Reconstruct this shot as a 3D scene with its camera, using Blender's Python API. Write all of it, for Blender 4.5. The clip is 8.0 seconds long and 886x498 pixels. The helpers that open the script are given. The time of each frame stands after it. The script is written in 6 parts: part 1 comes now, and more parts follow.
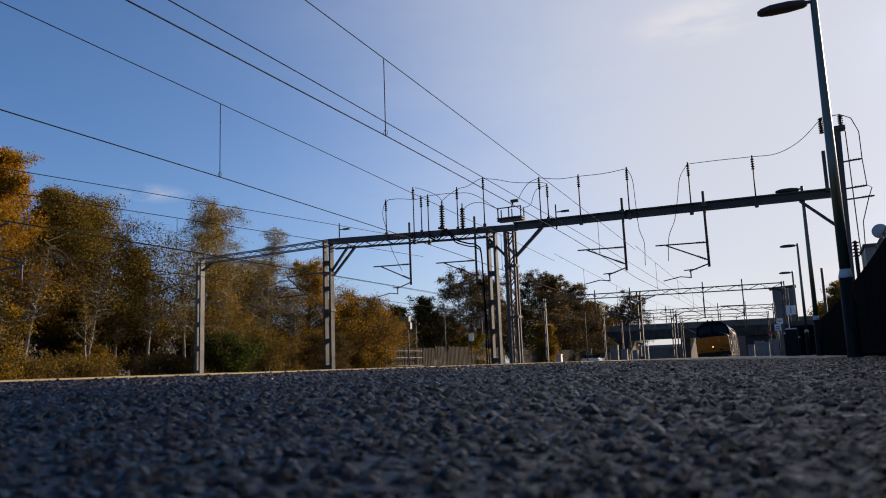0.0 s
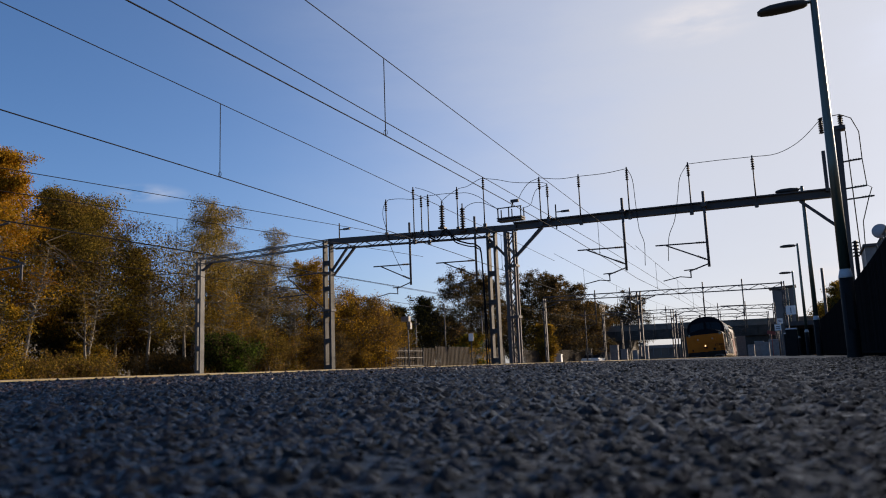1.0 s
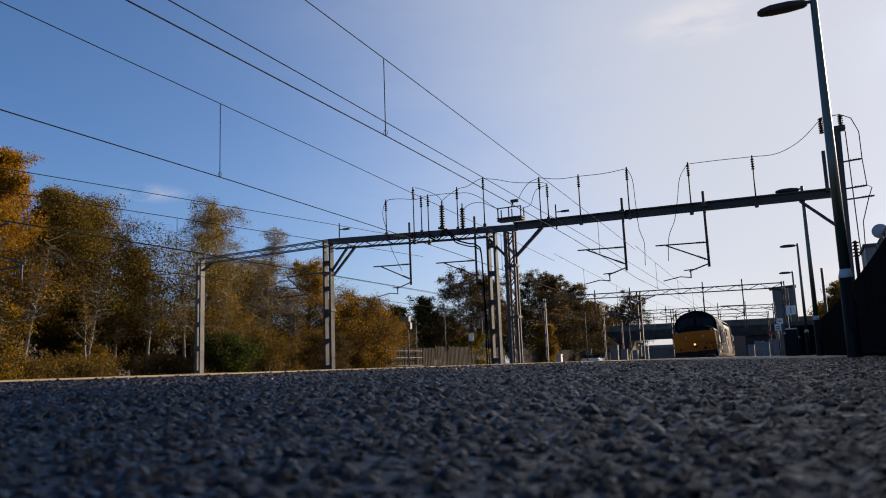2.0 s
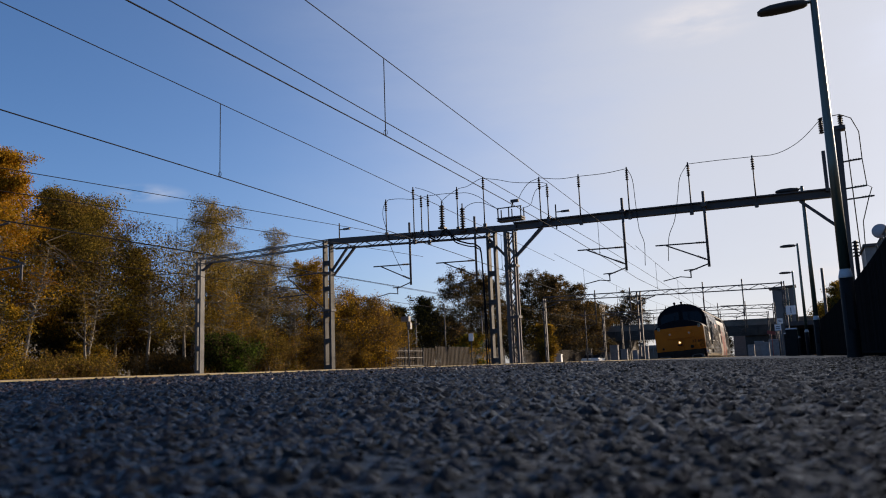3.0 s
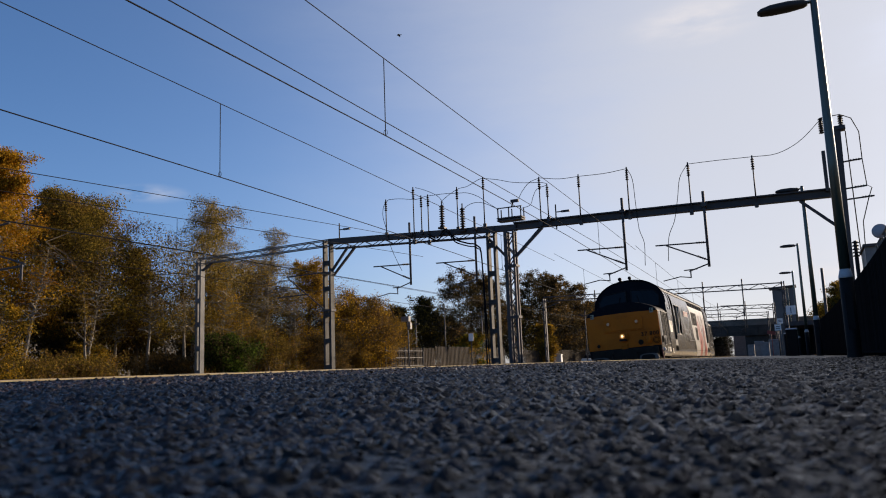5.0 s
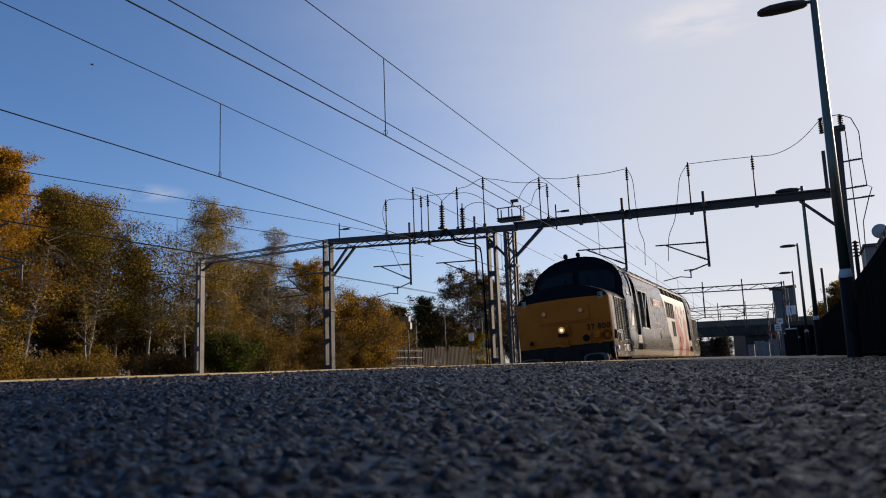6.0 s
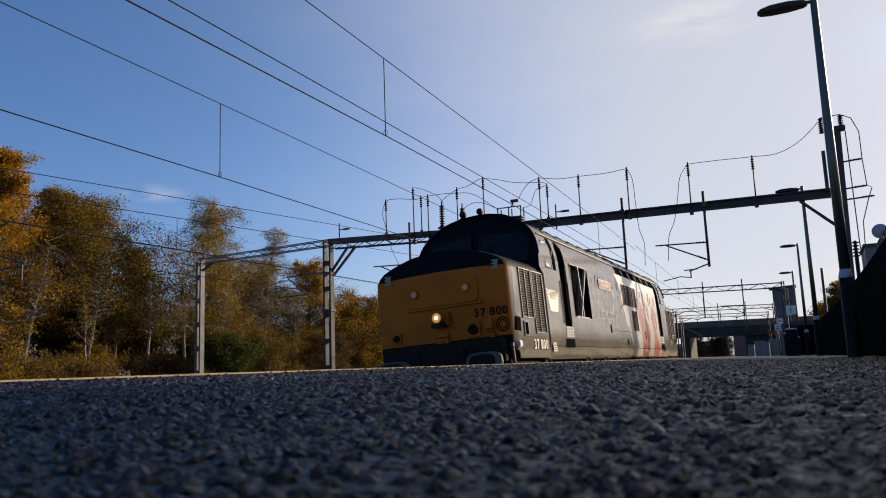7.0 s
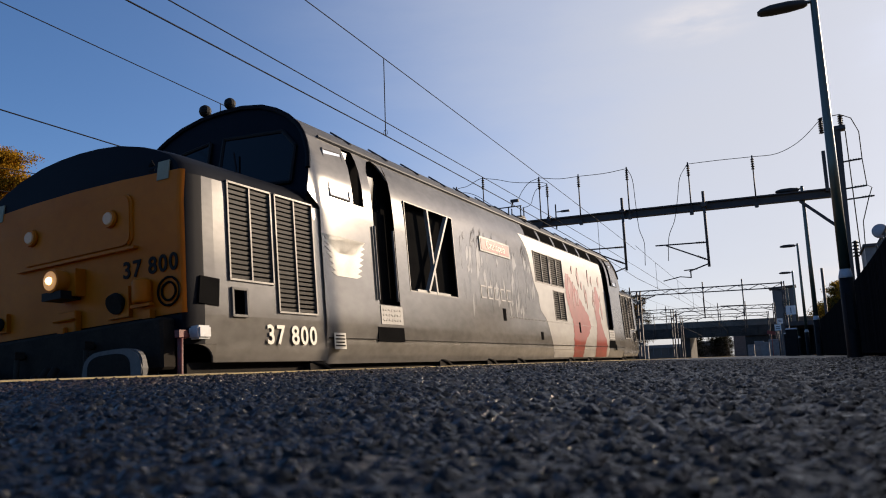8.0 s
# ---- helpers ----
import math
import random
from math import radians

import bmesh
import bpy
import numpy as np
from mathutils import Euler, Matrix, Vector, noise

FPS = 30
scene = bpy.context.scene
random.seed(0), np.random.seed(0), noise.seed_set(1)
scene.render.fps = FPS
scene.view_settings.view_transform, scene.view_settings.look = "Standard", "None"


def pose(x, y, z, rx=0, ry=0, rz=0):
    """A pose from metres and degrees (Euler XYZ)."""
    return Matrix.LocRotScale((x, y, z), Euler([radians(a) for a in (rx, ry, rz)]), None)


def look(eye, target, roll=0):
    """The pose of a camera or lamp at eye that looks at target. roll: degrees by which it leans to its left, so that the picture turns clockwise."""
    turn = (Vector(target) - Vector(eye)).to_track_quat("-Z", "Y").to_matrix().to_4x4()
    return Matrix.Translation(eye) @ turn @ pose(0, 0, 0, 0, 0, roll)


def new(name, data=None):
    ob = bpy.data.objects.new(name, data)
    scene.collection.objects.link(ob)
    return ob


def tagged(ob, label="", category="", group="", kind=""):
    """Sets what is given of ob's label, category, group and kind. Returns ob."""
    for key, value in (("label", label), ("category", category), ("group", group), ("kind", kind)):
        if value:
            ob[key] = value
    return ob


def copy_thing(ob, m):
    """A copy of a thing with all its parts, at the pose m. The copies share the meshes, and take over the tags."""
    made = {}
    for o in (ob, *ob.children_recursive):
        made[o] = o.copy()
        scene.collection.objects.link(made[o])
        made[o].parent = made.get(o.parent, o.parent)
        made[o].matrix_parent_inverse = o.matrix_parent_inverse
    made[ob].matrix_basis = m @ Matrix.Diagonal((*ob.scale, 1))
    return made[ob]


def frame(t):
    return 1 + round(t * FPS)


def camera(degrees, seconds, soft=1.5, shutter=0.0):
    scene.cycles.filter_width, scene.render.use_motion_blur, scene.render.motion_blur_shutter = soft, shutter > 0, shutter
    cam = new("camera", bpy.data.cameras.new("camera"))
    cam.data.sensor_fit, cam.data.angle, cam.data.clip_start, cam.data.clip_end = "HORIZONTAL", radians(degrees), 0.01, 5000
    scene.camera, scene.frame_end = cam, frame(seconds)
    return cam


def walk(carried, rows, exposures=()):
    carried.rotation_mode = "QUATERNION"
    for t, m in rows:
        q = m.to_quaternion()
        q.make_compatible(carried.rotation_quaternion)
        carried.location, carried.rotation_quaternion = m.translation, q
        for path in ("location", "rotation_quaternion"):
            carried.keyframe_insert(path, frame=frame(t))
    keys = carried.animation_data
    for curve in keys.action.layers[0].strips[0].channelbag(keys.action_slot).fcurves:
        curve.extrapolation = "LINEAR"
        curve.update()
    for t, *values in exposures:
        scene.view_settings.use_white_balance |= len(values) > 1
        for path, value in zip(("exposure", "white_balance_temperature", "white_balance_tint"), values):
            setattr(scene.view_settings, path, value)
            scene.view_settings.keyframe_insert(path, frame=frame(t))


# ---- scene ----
# ================= camera =================
EYE = (0.0, 0.0, -0.023)
YAW, PITCH, ROLL = radians(25.469), radians(8.769), -2.133
cam = camera(59.93, 8.0, soft=1.05)
AIM = (EYE[0] - math.sin(YAW) * math.cos(PITCH), EYE[1] + math.cos(YAW) * math.cos(PITCH), EYE[2] + math.sin(PITCH))
walk(cam, [(0.0, look(EYE, AIM, ROLL)), (8.0, look(EYE, AIM, ROLL))], [(0.0, 0.60, 7550, 15), (8.0, 0.60, 7550, 15)])
cam.data.dof.use_dof = True
cam.data.dof.focus_distance = 24.0
cam.data.dof.aperture_fstop = 10.0

# ================= light =================
SUN_AZ, SUN_EL = radians(34), radians(18.5)     # clockwise from +Y, above the horizon
VEIL, CLOUD = (3.25, 3.72, 4.48), (4.3, 4.55, 5.1)
world = bpy.data.worlds.new("world")
scene.world = world
world.use_nodes = True
wn, wl = world.node_tree.nodes, world.node_tree.links
sky = wn.new("ShaderNodeTexSky")
sky.sky_type, sky.sun_disc = "NISHITA", False
sky.sun_elevation, sky.sun_rotation = SUN_EL, SUN_AZ
sky.air_density, sky.dust_density, sky.ozone_density = 0.68, 2.1, 4.6
wn["Background"].inputs["Strength"].default_value = 0.12
hs = wn.new("ShaderNodeHueSaturation")
hs.inputs["Saturation"].default_value, hs.inputs["Value"].default_value = 1.13, 1.12
wl.new(sky.outputs["Color"], hs.inputs["Color"])
SUN_DIR = Vector((math.sin(SUN_AZ) * math.cos(SUN_EL), math.cos(SUN_AZ) * math.cos(SUN_EL), math.sin(SUN_EL)))
tc = wn.new("ShaderNodeTexCoord")
mp = wn.new("ShaderNodeMapping")
mp.inputs["Scale"].default_value = (1.3, 1.3, 5.0)
cn = wn.new("ShaderNodeTexNoise")
cn.inputs["Scale"].default_value, cn.inputs["Detail"].default_value, cn.inputs["Roughness"].default_value = 2.2, 7, 0.6
wl.new(tc.outputs["Generated"], mp.inputs["Vector"])
wl.new(mp.outputs["Vector"], cn.inputs["Vector"])


def sky_math(op, a, b):
    n = wn.new("ShaderNodeMath")
    n.operation = op
    for k, v in enumerate((a, b)):
        if isinstance(v, float):
            n.inputs[k].default_value = v
        else:
            wl.new(v, n.inputs[k])
    return n.outputs[0]


def sky_mix(fac, under, colour):
    n = wn.new("ShaderNodeMixRGB")
    n.inputs["Color2"].default_value = (*colour, 1)
    wl.new(fac, n.inputs["Fac"])
    wl.new(under, n.inputs["Color1"])
    return n.outputs["Color"]


# a veil of thin high cloud that thickens all round the sun, with an uneven edge
dt = wn.new("ShaderNodeVectorMath")
dt.operation = "DOT_PRODUCT"
dt.inputs[1].default_value = SUN_DIR
wl.new(tc.outputs["Generated"], dt.inputs[0])
edge = sky_math("ADD", dt.outputs["Value"], sky_math("MULTIPLY", sky_math("SUBTRACT", cn.outputs["Fac"], 0.5), 0.16))
vr = wn.new("ShaderNodeValToRGB")
vr.color_ramp.interpolation = "B_SPLINE"
vr.color_ramp.elements[0].position, vr.color_ramp.elements[1].position = 0.30, 1.0
vr.color_ramp.elements[0].color, vr.color_ramp.elements[1].color = (0, 0, 0, 1), (0.1, 0.1, 0.1, 1)
for f_, v_ in ((0.48, 0.12), (0.66, 0.62), (0.76, 0.86), (0.88, 0.92), (0.94, 0.6)):
    vr.color_ramp.elements.new(f_).color = (v_, v_, v_, 1)
wl.new(edge, vr.inputs["Fac"])
sky_colour = sky_mix(vr.outputs["Color"], hs.outputs["Color"], VEIL)
# three wisps of denser cloud
for c_, size_, amount_ in (((-0.09, 0.915, 0.395), (0.10, 0.08, 0.034), 0.8), ((-0.71, 0.669, 0.222), (0.055, 0.055, 0.014), 0.6), ((0.07, 0.99, 0.095), (0.11, 0.1, 0.035), 0.8)):
    off = wn.new("ShaderNodeVectorMath")
    off.operation = "SUBTRACT"
    off.inputs[1].default_value = c_
    wl.new(tc.outputs["Generated"], off.inputs[0])
    sq = wn.new("ShaderNodeVectorMath")
    sq.operation = "DIVIDE"
    sq.inputs[1].default_value = size_
    wl.new(off.outputs["Vector"], sq.inputs[0])
    ln = wn.new("ShaderNodeVectorMath")
    ln.operation = "LENGTH"
    wl.new(sq.outputs["Vector"], ln.inputs[0])
    near = wn.new("ShaderNodeMapRange")
    near.interpolation_type = "SMOOTHSTEP"
    near.inputs["From Min"].default_value, near.inputs["From Max"].default_value = 1.0, 0.0
    near.inputs["To Min"].default_value, near.inputs["To Max"].default_value = 0.0, amount_
    wl.new(ln.outputs["Value"], near.inputs["Value"])
    puff = wn.new("ShaderNodeMapRange")
    puff.inputs["From Min"].default_value, puff.inputs["From Max"].default_value = 0.38, 0.62
    cn2 = wn.new("ShaderNodeTexNoise")
    cn2.inputs["Scale"].default_value, cn2.inputs["Detail"].default_value = 9.0, 5
    wl.new(mp.outputs["Vector"], cn2.inputs["Vector"])
    wl.new(cn2.outputs["Fac"], puff.inputs["Value"])
    sky_colour = sky_mix(sky_math("MULTIPLY", near.outputs["Result"], puff.outputs["Result"]), sky_colour, CLOUD)
wl.new(sky_colour, wn["Background"].inputs["Color"])
sun = new("sun", bpy.data.lights.new("sun", "SUN"))
sun.data.energy, sun.data.angle, sun.data.color = 4.3, radians(0.6), (1.0, 0.87, 0.70)
sun.matrix_world = look(SUN_DIR * 200, (0, 0, 0))


# ================= materials =================
def mat(name, a, b=None, rough=0.6, metal=0.0, scale=3.0, bump=0.0, bscale=None, fine=40.0, spec=0.5, island=0.0, random_part=0.0, coat=0.0, stretch=(1, 1, 1), emit=None, coords="Object"):
    """Two colours mixed by a coarse and a fine noise, with a little relief and uneven gloss."""
    m = bpy.data.materials.new(name)
    m.use_nodes = True
    n, l = m.node_tree.nodes, m.node_tree.links
    p = n["Principled BSDF"]
    b = b or tuple(c * 0.7 for c in a)
    co = n.new("ShaderNodeTexCoord")
    mp_ = n.new("ShaderNodeMapping")
    mp_.inputs["Scale"].default_value = stretch
    l.new(co.outputs[coords], mp_.inputs["Vector"])
    n1, n2 = n.new("ShaderNodeTexNoise"), n.new("ShaderNodeTexNoise")
    for t_, s_, d_ in ((n1, scale, 4), (n2, fine, 3)):
        t_.inputs["Scale"].default_value, t_.inputs["Detail"].default_value = s_, d_
        l.new(mp_.outputs["Vector"], t_.inputs["Vector"])
    ad = n.new("ShaderNodeMath")
    ad.operation = "MULTIPLY_ADD"
    ad.inputs[1].default_value = 0.45
    l.new(n2.outputs["Fac"], ad.inputs[0])
    l.new(n1.outputs["Fac"], ad.inputs[2])
    fac = ad.outputs[0]
    for amount, node, socket in ((island, "ShaderNodeNewGeometry", "Random Per Island"), (random_part, "ShaderNodeObjectInfo", "Random")):
        if amount:
            g = n.new(node)
            a2 = n.new("ShaderNodeMath")
            a2.operation = "MULTIPLY_ADD"
            a2.inputs[1].default_value = amount
            l.new(g.outputs[socket], a2.inputs[0])
            l.new(fac, a2.inputs[2])
            s2 = n.new("ShaderNodeMath")
            s2.operation = "SUBTRACT"
            s2.inputs[1].default_value = amount / 2
            l.new(a2.outputs[0], s2.inputs[0])
            fac = s2.outputs[0]
    r = n.new("ShaderNodeValToRGB")
    r.color_ramp.elements[0].position, r.color_ramp.elements[1].position = 0.5, 0.95
    r.color_ramp.elements[0].color, r.color_ramp.elements[1].color = (*a, 1), (*b, 1)
    l.new(fac, r.inputs["Fac"])
    l.new(r.outputs["Color"], p.inputs["Base Color"])
    mr = n.new("ShaderNodeMapRange")
    mr.inputs["To Min"].default_value, mr.inputs["To Max"].default_value = max(rough - 0.08, 0.02), min(rough + 0.1, 1)
    l.new(n1.outputs["Fac"], mr.inputs["Value"])
    l.new(mr.outputs["Result"], p.inputs["Roughness"])
    p.inputs["Metallic"].default_value, p.inputs["Specular IOR Level"].default_value = metal, spec
    p.inputs["Coat Weight"].default_value = coat
    if bump:
        bt = n2
        if bscale:
            bt = n.new("ShaderNodeTexNoise")
            bt.inputs["Scale"].default_value, bt.inputs["Detail"].default_value = bscale, 5
            l.new(mp_.outputs["Vector"], bt.inputs["Vector"])
        bp = n.new("ShaderNodeBump")
        bp.inputs["Strength"].default_value, bp.inputs["Distance"].default_value = bump, 0.02
        l.new(bt.outputs["Fac"], bp.inputs["Height"])
        l.new(bp.outputs["Normal"], p.inputs["Normal"])
    if emit:
        p.inputs["Emission Color"].default_value, p.inputs["Emission Strength"].default_value = (*emit[0], 1), emit[1]
    return m


def leaf_mat(name, a, b):
    """Thin leaves that let some light through; each leaf has its own tone."""
    m = bpy.data.materials.new(name)
    m.use_nodes = True
    n, l = m.node_tree.nodes, m.node_tree.links
    n.remove(n["Principled BSDF"])
    g = n.new("ShaderNodeNewGeometry")
    r = n.new("ShaderNodeValToRGB")
    lo, hi = [min(p, q) * 0.45 for p, q in zip(a, b)], [max(p, q) * 1.75 for p, q in zip(a, b)]
    r.color_ramp.elements[0].color, r.color_ramp.elements[1].color = (*lo, 1), (*hi, 1)
    for f_, c_ in ((0.35, a), (0.7, b)):
        r.color_ramp.elements.new(f_).color = (*c_, 1)
    l.new(g.outputs["Random Per Island"], r.inputs["Fac"])
    d, t = n.new("ShaderNodeBsdfDiffuse"), n.new("ShaderNodeBsdfTranslucent")
    x = n.new("ShaderNodeMixShader")
    x.inputs["Fac"].default_value = 0.5
    l.new(r.outputs["Color"], d.inputs["Color"])
    l.new(r.outputs["Color"], t.inputs["Color"])
    l.new(d.outputs[0], x.inputs[1])
    l.new(t.outputs[0], x.inputs[2])
    l.new(x.outputs[0], n["Material Output"].inputs["Surface"])
    return m


def glass_mat(name, tint, rough=0.03, spec=0.8):
    m = bpy.data.materials.new(name)
    m.use_nodes = True
    p = m.node_tree.nodes["Principled BSDF"]
    p.inputs["Base Color"].default_value = (*tint, 1)
    p.inputs["Roughness"].default_value, p.inputs["Specular IOR Level"].default_value = rough, spec
    return m


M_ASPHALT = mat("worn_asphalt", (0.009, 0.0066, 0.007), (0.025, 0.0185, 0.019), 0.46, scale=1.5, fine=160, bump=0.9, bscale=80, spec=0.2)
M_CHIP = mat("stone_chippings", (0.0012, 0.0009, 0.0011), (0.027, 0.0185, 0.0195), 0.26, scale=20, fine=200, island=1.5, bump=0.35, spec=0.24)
M_COPING = mat("coping_concrete", (0.46, 0.33, 0.15), (0.30, 0.22, 0.11), 0.85, scale=2, fine=60, bump=0.3, random_part=0.25)
M_YELLOW_LINE = mat("worn_yellow_paint", (0.62, 0.42, 0.06), (0.45, 0.33, 0.12), 0.75, scale=3, fine=80, bump=0.2)
M_BRICK = mat("platform_wall", (0.16, 0.10, 0.08), (0.09, 0.06, 0.05), 0.9, scale=3, bump=0.3)
M_BALLAST = mat("ballast", (0.17, 0.15, 0.13), (0.07, 0.06, 0.05), 0.95, scale=0.8, fine=18, bump=1.0, bscale=14)
M_GROUND = mat("rough_grass", (0.10, 0.085, 0.035), (0.19, 0.12, 0.045), 0.95, scale=0.35, fine=6, bump=0.6, bscale=4)
M_RAIL = mat("rail_steel", (0.17, 0.11, 0.08), (0.08, 0.05, 0.04), 0.5, 0.6, scale=2)
M_SLEEPER = mat("concrete_sleeper", (0.30, 0.28, 0.25), (0.2, 0.18, 0.16), 0.9, random_part=0.3)
M_GALV = mat("galvanised_steel", (0.105, 0.105, 0.105), (0.06, 0.06, 0.06), 0.65, 0.1, scale=1.2, fine=25, bump=0.1, spec=0.3)
M_STEEL = mat("weathered_dark_steel", (0.035, 0.035, 0.04), (0.065, 0.06, 0.058), 0.65, 0.1, scale=1.5, fine=25, spec=0.3)
M_WIRE = mat("copper_wire_dark", (0.008, 0.008, 0.010), (0.006, 0.006, 0.007), 0.8, 0.0, spec=0.1)
M_INSUL = mat("brown_porcelain", (0.04, 0.026, 0.022), (0.022, 0.015, 0.015), 0.55, spec=0.25)
M_GREEN_POST = mat("dark_green_paint", (0.022, 0.040, 0.030), (0.035, 0.05, 0.04), 0.3, scale=2, fine=30, coat=0.2)
M_CAP = mat("light_grey_collar", (0.42, 0.44, 0.46), (0.3, 0.32, 0.34), 0.5)
M_LAMP_HEAD = mat("dark_lamp_housing", (0.016, 0.017, 0.02), (0.03, 0.03, 0.03), 0.6, spec=0.25)
M_FENCE_DARK = mat("black_fence_paint", (0.011, 0.0105, 0.011), (0.018, 0.017, 0.0175), 0.95, scale=0.8, fine=20, random_part=0.4, stretch=(1, 1, 0.2), spec=0.0)
M_FENCE_WOOD = mat("weathered_grey_wood", (0.036, 0.028, 0.022), (0.013, 0.010, 0.008), 0.9, scale=1.0, fine=14, island=0.6, bump=0.3, stretch=(1, 1, 0.15), spec=0.2)
M_BARK = mat("bark", (0.085, 0.07, 0.055), (0.045, 0.036, 0.028), 0.95, scale=4, fine=30, bump=0.5)
M_BIRCH = mat("birch_bark", (0.20, 0.18, 0.15), (0.07, 0.06, 0.05), 0.9, scale=5, fine=12, bump=0.3)
L_ORANGE = leaf_mat("orange_leaves", (0.30, 0.125, 0.010), (0.23, 0.14, 0.02))
L_OLIVE = leaf_mat("olive_leaves", (0.078, 0.063, 0.016), (0.19, 0.128, 0.024))
L_BIRCH = leaf_mat("birch_leaves", (0.125, 0.10, 0.036), (0.235, 0.165, 0.045))
L_GOLD = leaf_mat("golden_leaves", (0.34, 0.19, 0.016), (0.215, 0.135, 0.022))
L_BROWN = leaf_mat("brown_leaves", (0.14, 0.08, 0.026), (0.08, 0.056, 0.02))
L_GREEN = leaf_mat("laurel_leaves", (0.014, 0.028, 0.006), (0.055, 0.08, 0.014))
# dark leaf tone; on the understorey it stands in for tree shade
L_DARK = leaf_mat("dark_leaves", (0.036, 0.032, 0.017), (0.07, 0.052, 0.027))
# darker copy of the leaf tone, with shade put into the colour
L_SHADE = leaf_mat("shaded_leaves", (0.010, 0.010, 0.006), (0.018, 0.016, 0.009))
M_CONCRETE = mat("bridge_concrete", (0.15, 0.13, 0.11), (0.085, 0.075, 0.065), 0.9, scale=0.5, fine=6, bump=0.2)
M_BRIDGE = mat("painted_girder", (0.06, 0.055, 0.05), (0.036, 0.033, 0.03), 0.8, scale=0.6, fine=5, spec=0.2)
M_CLAD = mat("grey_cladding", (0.105, 0.10, 0.10), (0.07, 0.067, 0.066), 0.7, scale=0.5)
M_WHITE = mat("white_paint", (0.72, 0.72, 0.70), (0.55, 0.55, 0.54), 0.5)
M_BLACK = mat("black_plastic", (0.005, 0.005, 0.006), (0.010, 0.010, 0.010), 0.6, spec=0.15)
M_BLUE_SIGN = mat("sign_ink", (0.03, 0.04, 0.08), None, 0.5)
M_RED = mat("red_sign", (0.22, 0.03, 0.02), (0.15, 0.025, 0.02), 0.6)
M_PIPE = mat("red_pipe_paint", (0.16, 0.02, 0.016), (0.06, 0.012, 0.01), 0.6, scale=9)
M_DISH = mat("dish_grey", (0.30, 0.31, 0.33), (0.22, 0.22, 0.24), 0.55)
M_GREYBOX = mat("grey_cabinet", (0.17, 0.172, 0.175), (0.10, 0.10, 0.10), 0.5)
M_GLASS = glass_mat("window_glass", (0.004, 0.005, 0.006), 0.08, 0.2)
# the locomotive's paints
M_SIDE = mat("silver_grey_paint", (0.165, 0.156, 0.144), (0.085, 0.08, 0.073), 0.15, 0.0, scale=1.4, fine=12, stretch=(1, 0.45, 0.9), bump=0.04, bscale=1.6, spec=0.2)
M_SIDE_PALE = mat("pale_silver_vinyl", (0.36, 0.345, 0.32), (0.24, 0.228, 0.21), 0.34, 0.0, scale=1.5, fine=9, stretch=(1, 0.45, 0.9), spec=0.2)
M_SIDE_RED = mat("red_vinyl", (0.27, 0.042, 0.027), (0.18, 0.036, 0.027), 0.32, scale=2, fine=12, spec=0.22)
M_NOSE = mat("dark_blue_black_paint", (0.002, 0.0027, 0.0055), (0.004, 0.0052, 0.009), 0.5, scale=1.5, fine=12, spec=0.06)
M_ROOF = mat("dark_grey_roof", (0.03, 0.031, 0.035), (0.055, 0.055, 0.056), 0.55, scale=1.2, fine=12, spec=0.3)
M_YELLOW = mat("warning_yellow_paint", (0.47, 0.118, 0.0025), (0.36, 0.086, 0.003), 0.5, scale=1.4, fine=10, spec=0.15)
M_GRILLE = mat("grille_slat_paint", (0.085, 0.08, 0.075), (0.055, 0.052, 0.05), 0.5, 0.1, random_part=0.2)
# near-black for dark parts, and for shade painted into openings and recesses
M_DARK = mat("dark_parts_and_shade", (0.006, 0.006, 0.0065), (0.010, 0.010, 0.010), 0.9, spec=0.0)
M_UNDER = mat("underframe_dirt", (0.012, 0.011, 0.010), (0.028, 0.024, 0.020), 0.9, scale=3, spec=0.08)
M_WHEEL = mat("wheel_steel", (0.12, 0.10, 0.09), (0.3, 0.28, 0.26), 0.45, 0.7)
M_DIGIT = mat("cream_number_paint", (0.5, 0.48, 0.42), None, 0.5)
M_STICKER = mat("faded_sticker", (0.26, 0.26, 0.19), (0.2, 0.2, 0.15), 0.7, spec=0.2)
M_PINK = mat("faded_pink_vinyl", (0.30, 0.15, 0.13), (0.24, 0.13, 0.115), 0.34, scale=3, fine=14, spec=0.2)
M_FEATHER = mat("dark_feather_vinyl", (0.06, 0.058, 0.055), (0.10, 0.096, 0.09), 0.2, 0.0, scale=3, fine=16, spec=0.2)
M_GHOST = mat("faded_vinyl", (0.27, 0.26, 0.245), (0.20, 0.19, 0.178), 0.2, 0.0, spec=0.22)
M_POST = mat("dull_steel_post", (0.042, 0.042, 0.043), (0.026, 0.026, 0.026), 0.7, 0.1, scale=1.2, fine=25, spec=0.3)
M_DIGIT_DARK = mat("dark_number_paint", (0.008, 0.006, 0.005), None, 0.6, spec=0.1)
M_LENS = mat("lamp_lens", (0.55, 0.56, 0.55), (0.4, 0.4, 0.4), 0.12, coat=1.0)
M_HEADLIGHT = mat("lit_headlight", (0.4, 0.25, 0.08), None, 0.2, emit=((1.0, 0.5, 0.15), 0.22))
M_BULB = mat("glowing_bulb", (0.9, 0.8, 0.6), None, 0.3, emit=((1.0, 0.72, 0.36), 2.0))
M_MARKER = mat("lit_marker", (0.085, 0.095, 0.10), (0.05, 0.056, 0.06), 0.3, spec=0.3, emit=((1.0, 0.85, 0.6), 0.03))
M_SILVER = mat("silver_bar", (0.24, 0.24, 0.23), (0.17, 0.17, 0.165), 0.5, 0.0, spec=0.3)
